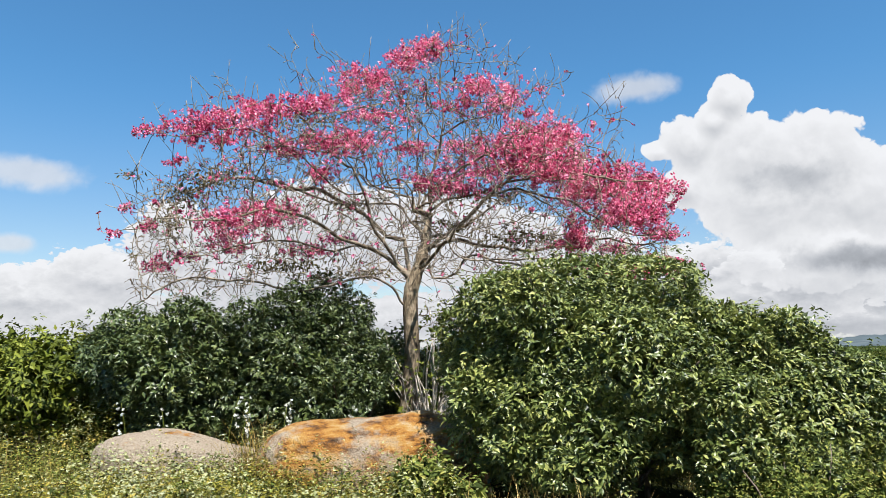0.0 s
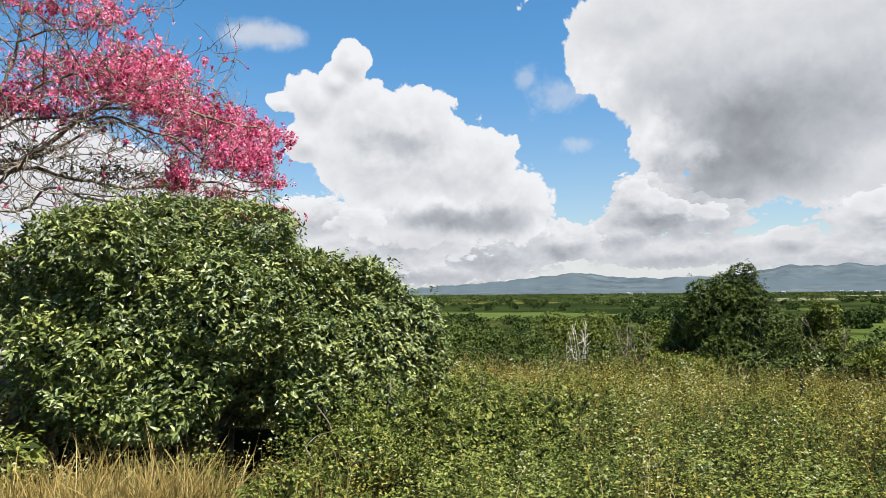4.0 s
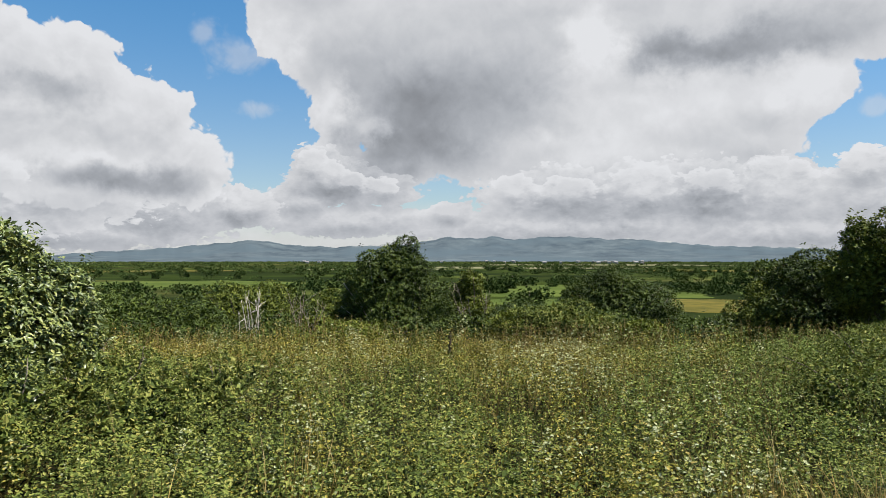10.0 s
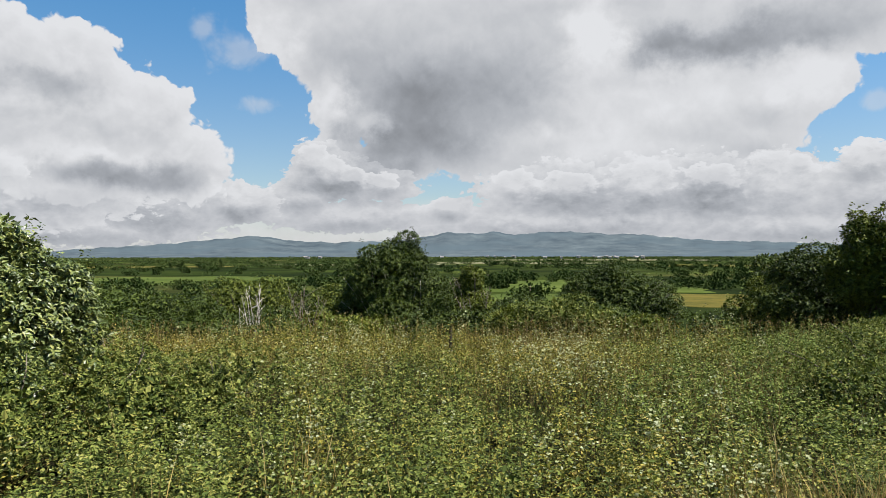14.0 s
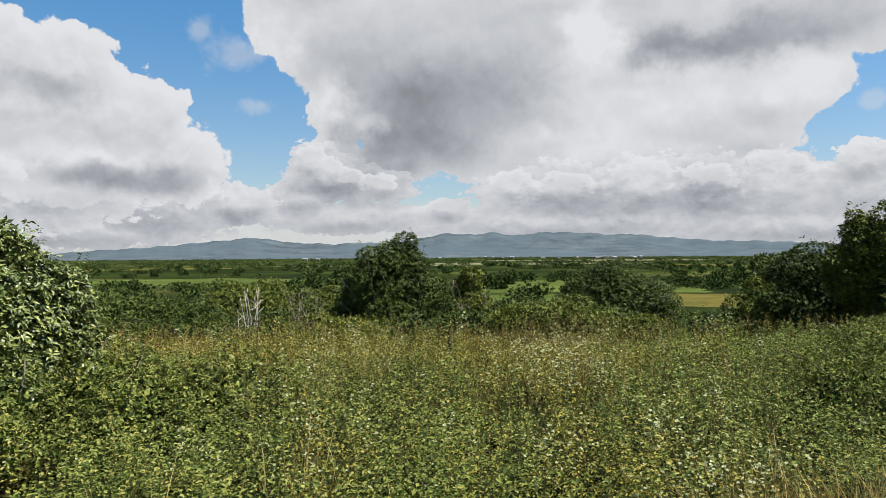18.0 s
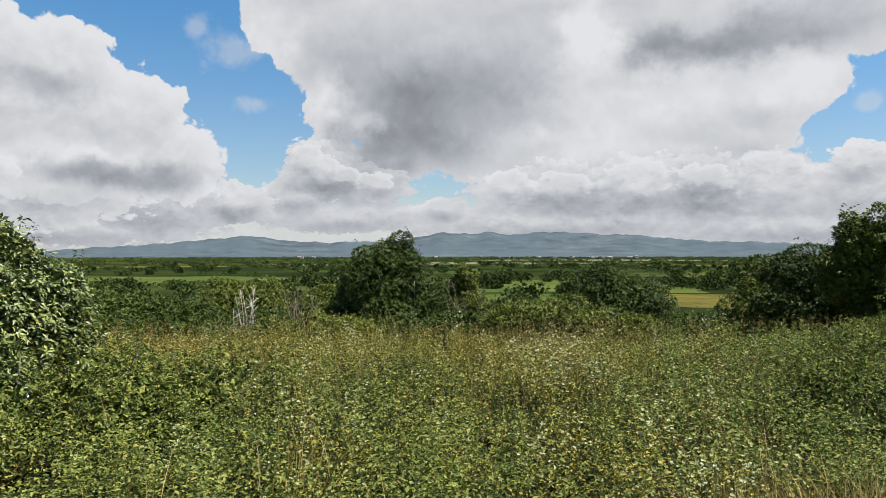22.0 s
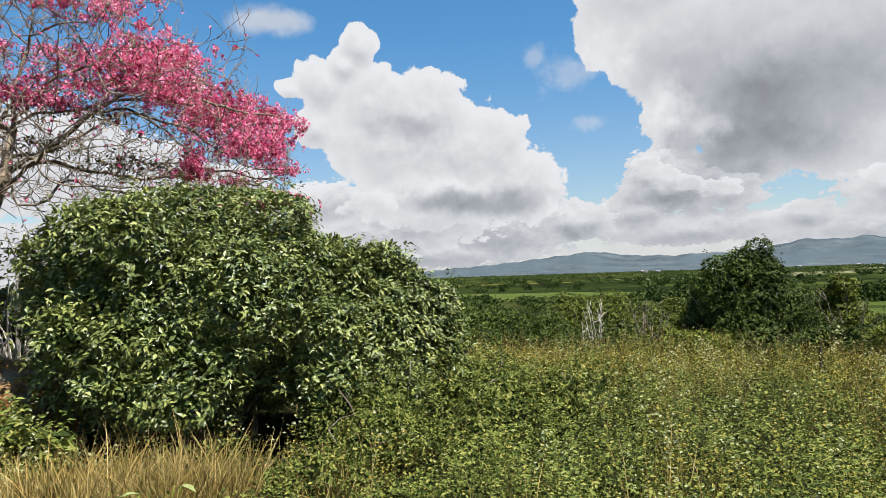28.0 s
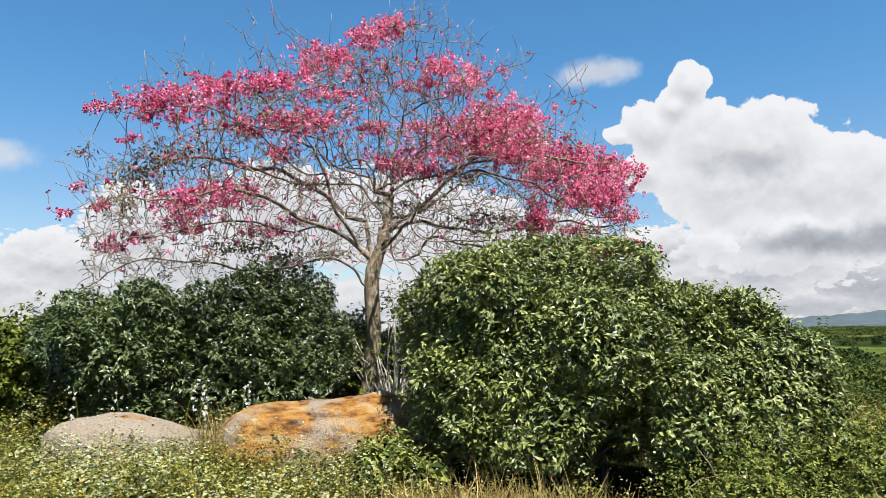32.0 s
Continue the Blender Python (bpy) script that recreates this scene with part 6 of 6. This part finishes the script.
def far_woods():
    """Belts of scrub and woods too far to count."""
    r = np.random.default_rng(95)
    n = 7500
    a = np.radians(r.uniform(-40, 45, n))
    d = np.exp(r.uniform(np.log(200), np.log(3400), n))
    x, y = d * np.sin(a), d * np.cos(a)
    belt = bumps(np.stack([x, y * 2.2, 0 * x], 1), 0.008, 1.0) + 0.6 * bumps(np.stack([x, y * 3, 0 * x], 1), 0.021, 4.0)
    # Woods are thickened to darken the plain in place of cloud shadow.
    ok = (belt > -0.1 + 0.3 * (d < 900) - 0.4 * (d > 1500)) & ~((np.abs(np.degrees(a) - 20.5) < 6.5) & (np.abs(d - 236) < 50)) & ~((np.abs(np.degrees(a) + 21) < 9) & (np.abs(d - 430) < 80)) & ~((np.abs(np.degrees(a) - 5) < 9) & (np.abs(d - 330) < 70))
    x, y, d = x[ok], y[ok], d[ok]
    n = len(x)
    wide = r.uniform(1.6, 4.5, n) * np.clip(d / 500, 0.75, 2.4)
    tall = r.uniform(1.6, 4.2, n) * np.clip(d / 700, 0.75, 1.15)
    z = ground_z(x, y)
    k = 32
    c = np.repeat(np.stack([x, y, z + tall * 0.45], 1), k, 0)
    w = unit(r.normal(0, 1, (n * k, 3)))
    w[:, 2] = np.abs(w[:, 2]) * 1.1 - 0.25
    p = c + w * np.repeat(np.stack([wide, wide, tall * 0.6], 1), k, 0) * r.uniform(0.7, 1.05, (n * k, 1))
    s = np.repeat(np.minimum(wide, tall), k) * r.uniform(0.28, 0.55, n * k)
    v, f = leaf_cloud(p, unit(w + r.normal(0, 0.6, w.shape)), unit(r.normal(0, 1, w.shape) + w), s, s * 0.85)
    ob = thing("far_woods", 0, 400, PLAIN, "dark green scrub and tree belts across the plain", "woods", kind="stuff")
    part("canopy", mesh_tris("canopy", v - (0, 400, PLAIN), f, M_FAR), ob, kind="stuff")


far_woods()


def house(x, y, turn_deg, wide, deep, tall, label):
    ob = thing("farm_house", x, y, PLAIN, label, "house", "far village houses")
    ob.rotation_euler = (0, 0, radians(turn_deg))
    bm = bmesh.new()
    bmesh.ops.create_cube(bm, size=1.0, matrix=Matrix.Translation((0, 0, tall / 2 - 0.1)) @ Matrix.Diagonal((wide, deep, tall + 0.2, 1)))
    me = bpy.data.meshes.new("wall")
    bm.to_mesh(me)
    bm.free()
    me.materials.append(M_LIMEWASH)
    part("wall", me, ob)
    e, h = 0.4, deep * 0.22
    v = np.array([(sx * (wide / 2 + e), sy * (deep / 2 + e), tall + 0.02 + dz) for dz in (0, 0.15) for sx in (-1, 1) for sy in (-1, 1)] + [(sx * (wide / 2 + e), 0, tall + h + dz) for dz in (0, 0.15) for sx in (-1, 1)])
    f = np.array([(4, 6, 11), (4, 11, 10), (5, 10, 11), (5, 11, 7), (0, 8, 9), (0, 9, 2), (1, 3, 9), (1, 9, 8), (0, 2, 6), (0, 6, 4), (1, 5, 7), (1, 7, 3), (0, 4, 10), (0, 10, 8), (1, 8, 10), (1, 10, 5), (2, 9, 11), (2, 11, 6), (3, 7, 11), (3, 11, 9)])
    part("roof", mesh_tris("roof", v, f, M_SHEET_ROOF), ob)


def village():
    r = np.random.default_rng(97)
    for _ in range(22):
        a, d = radians(r.uniform(4.5, 17)), r.uniform(1900, 2700)
        wide = float(r.uniform(6, 12))
        house(d * math.sin(a), d * math.cos(a), float(r.uniform(-30, 30)), wide, wide * 0.6, float(r.uniform(4, 7)), "small white farm building in the far village")
    for _ in range(8):
        a, d = radians(r.uniform(-12, 4)), r.uniform(2100, 2900)
        house(d * math.sin(a), d * math.cos(a), float(r.uniform(-30, 30)), 12.0, 8.0, 5.0, "white farm building among far trees")


village()
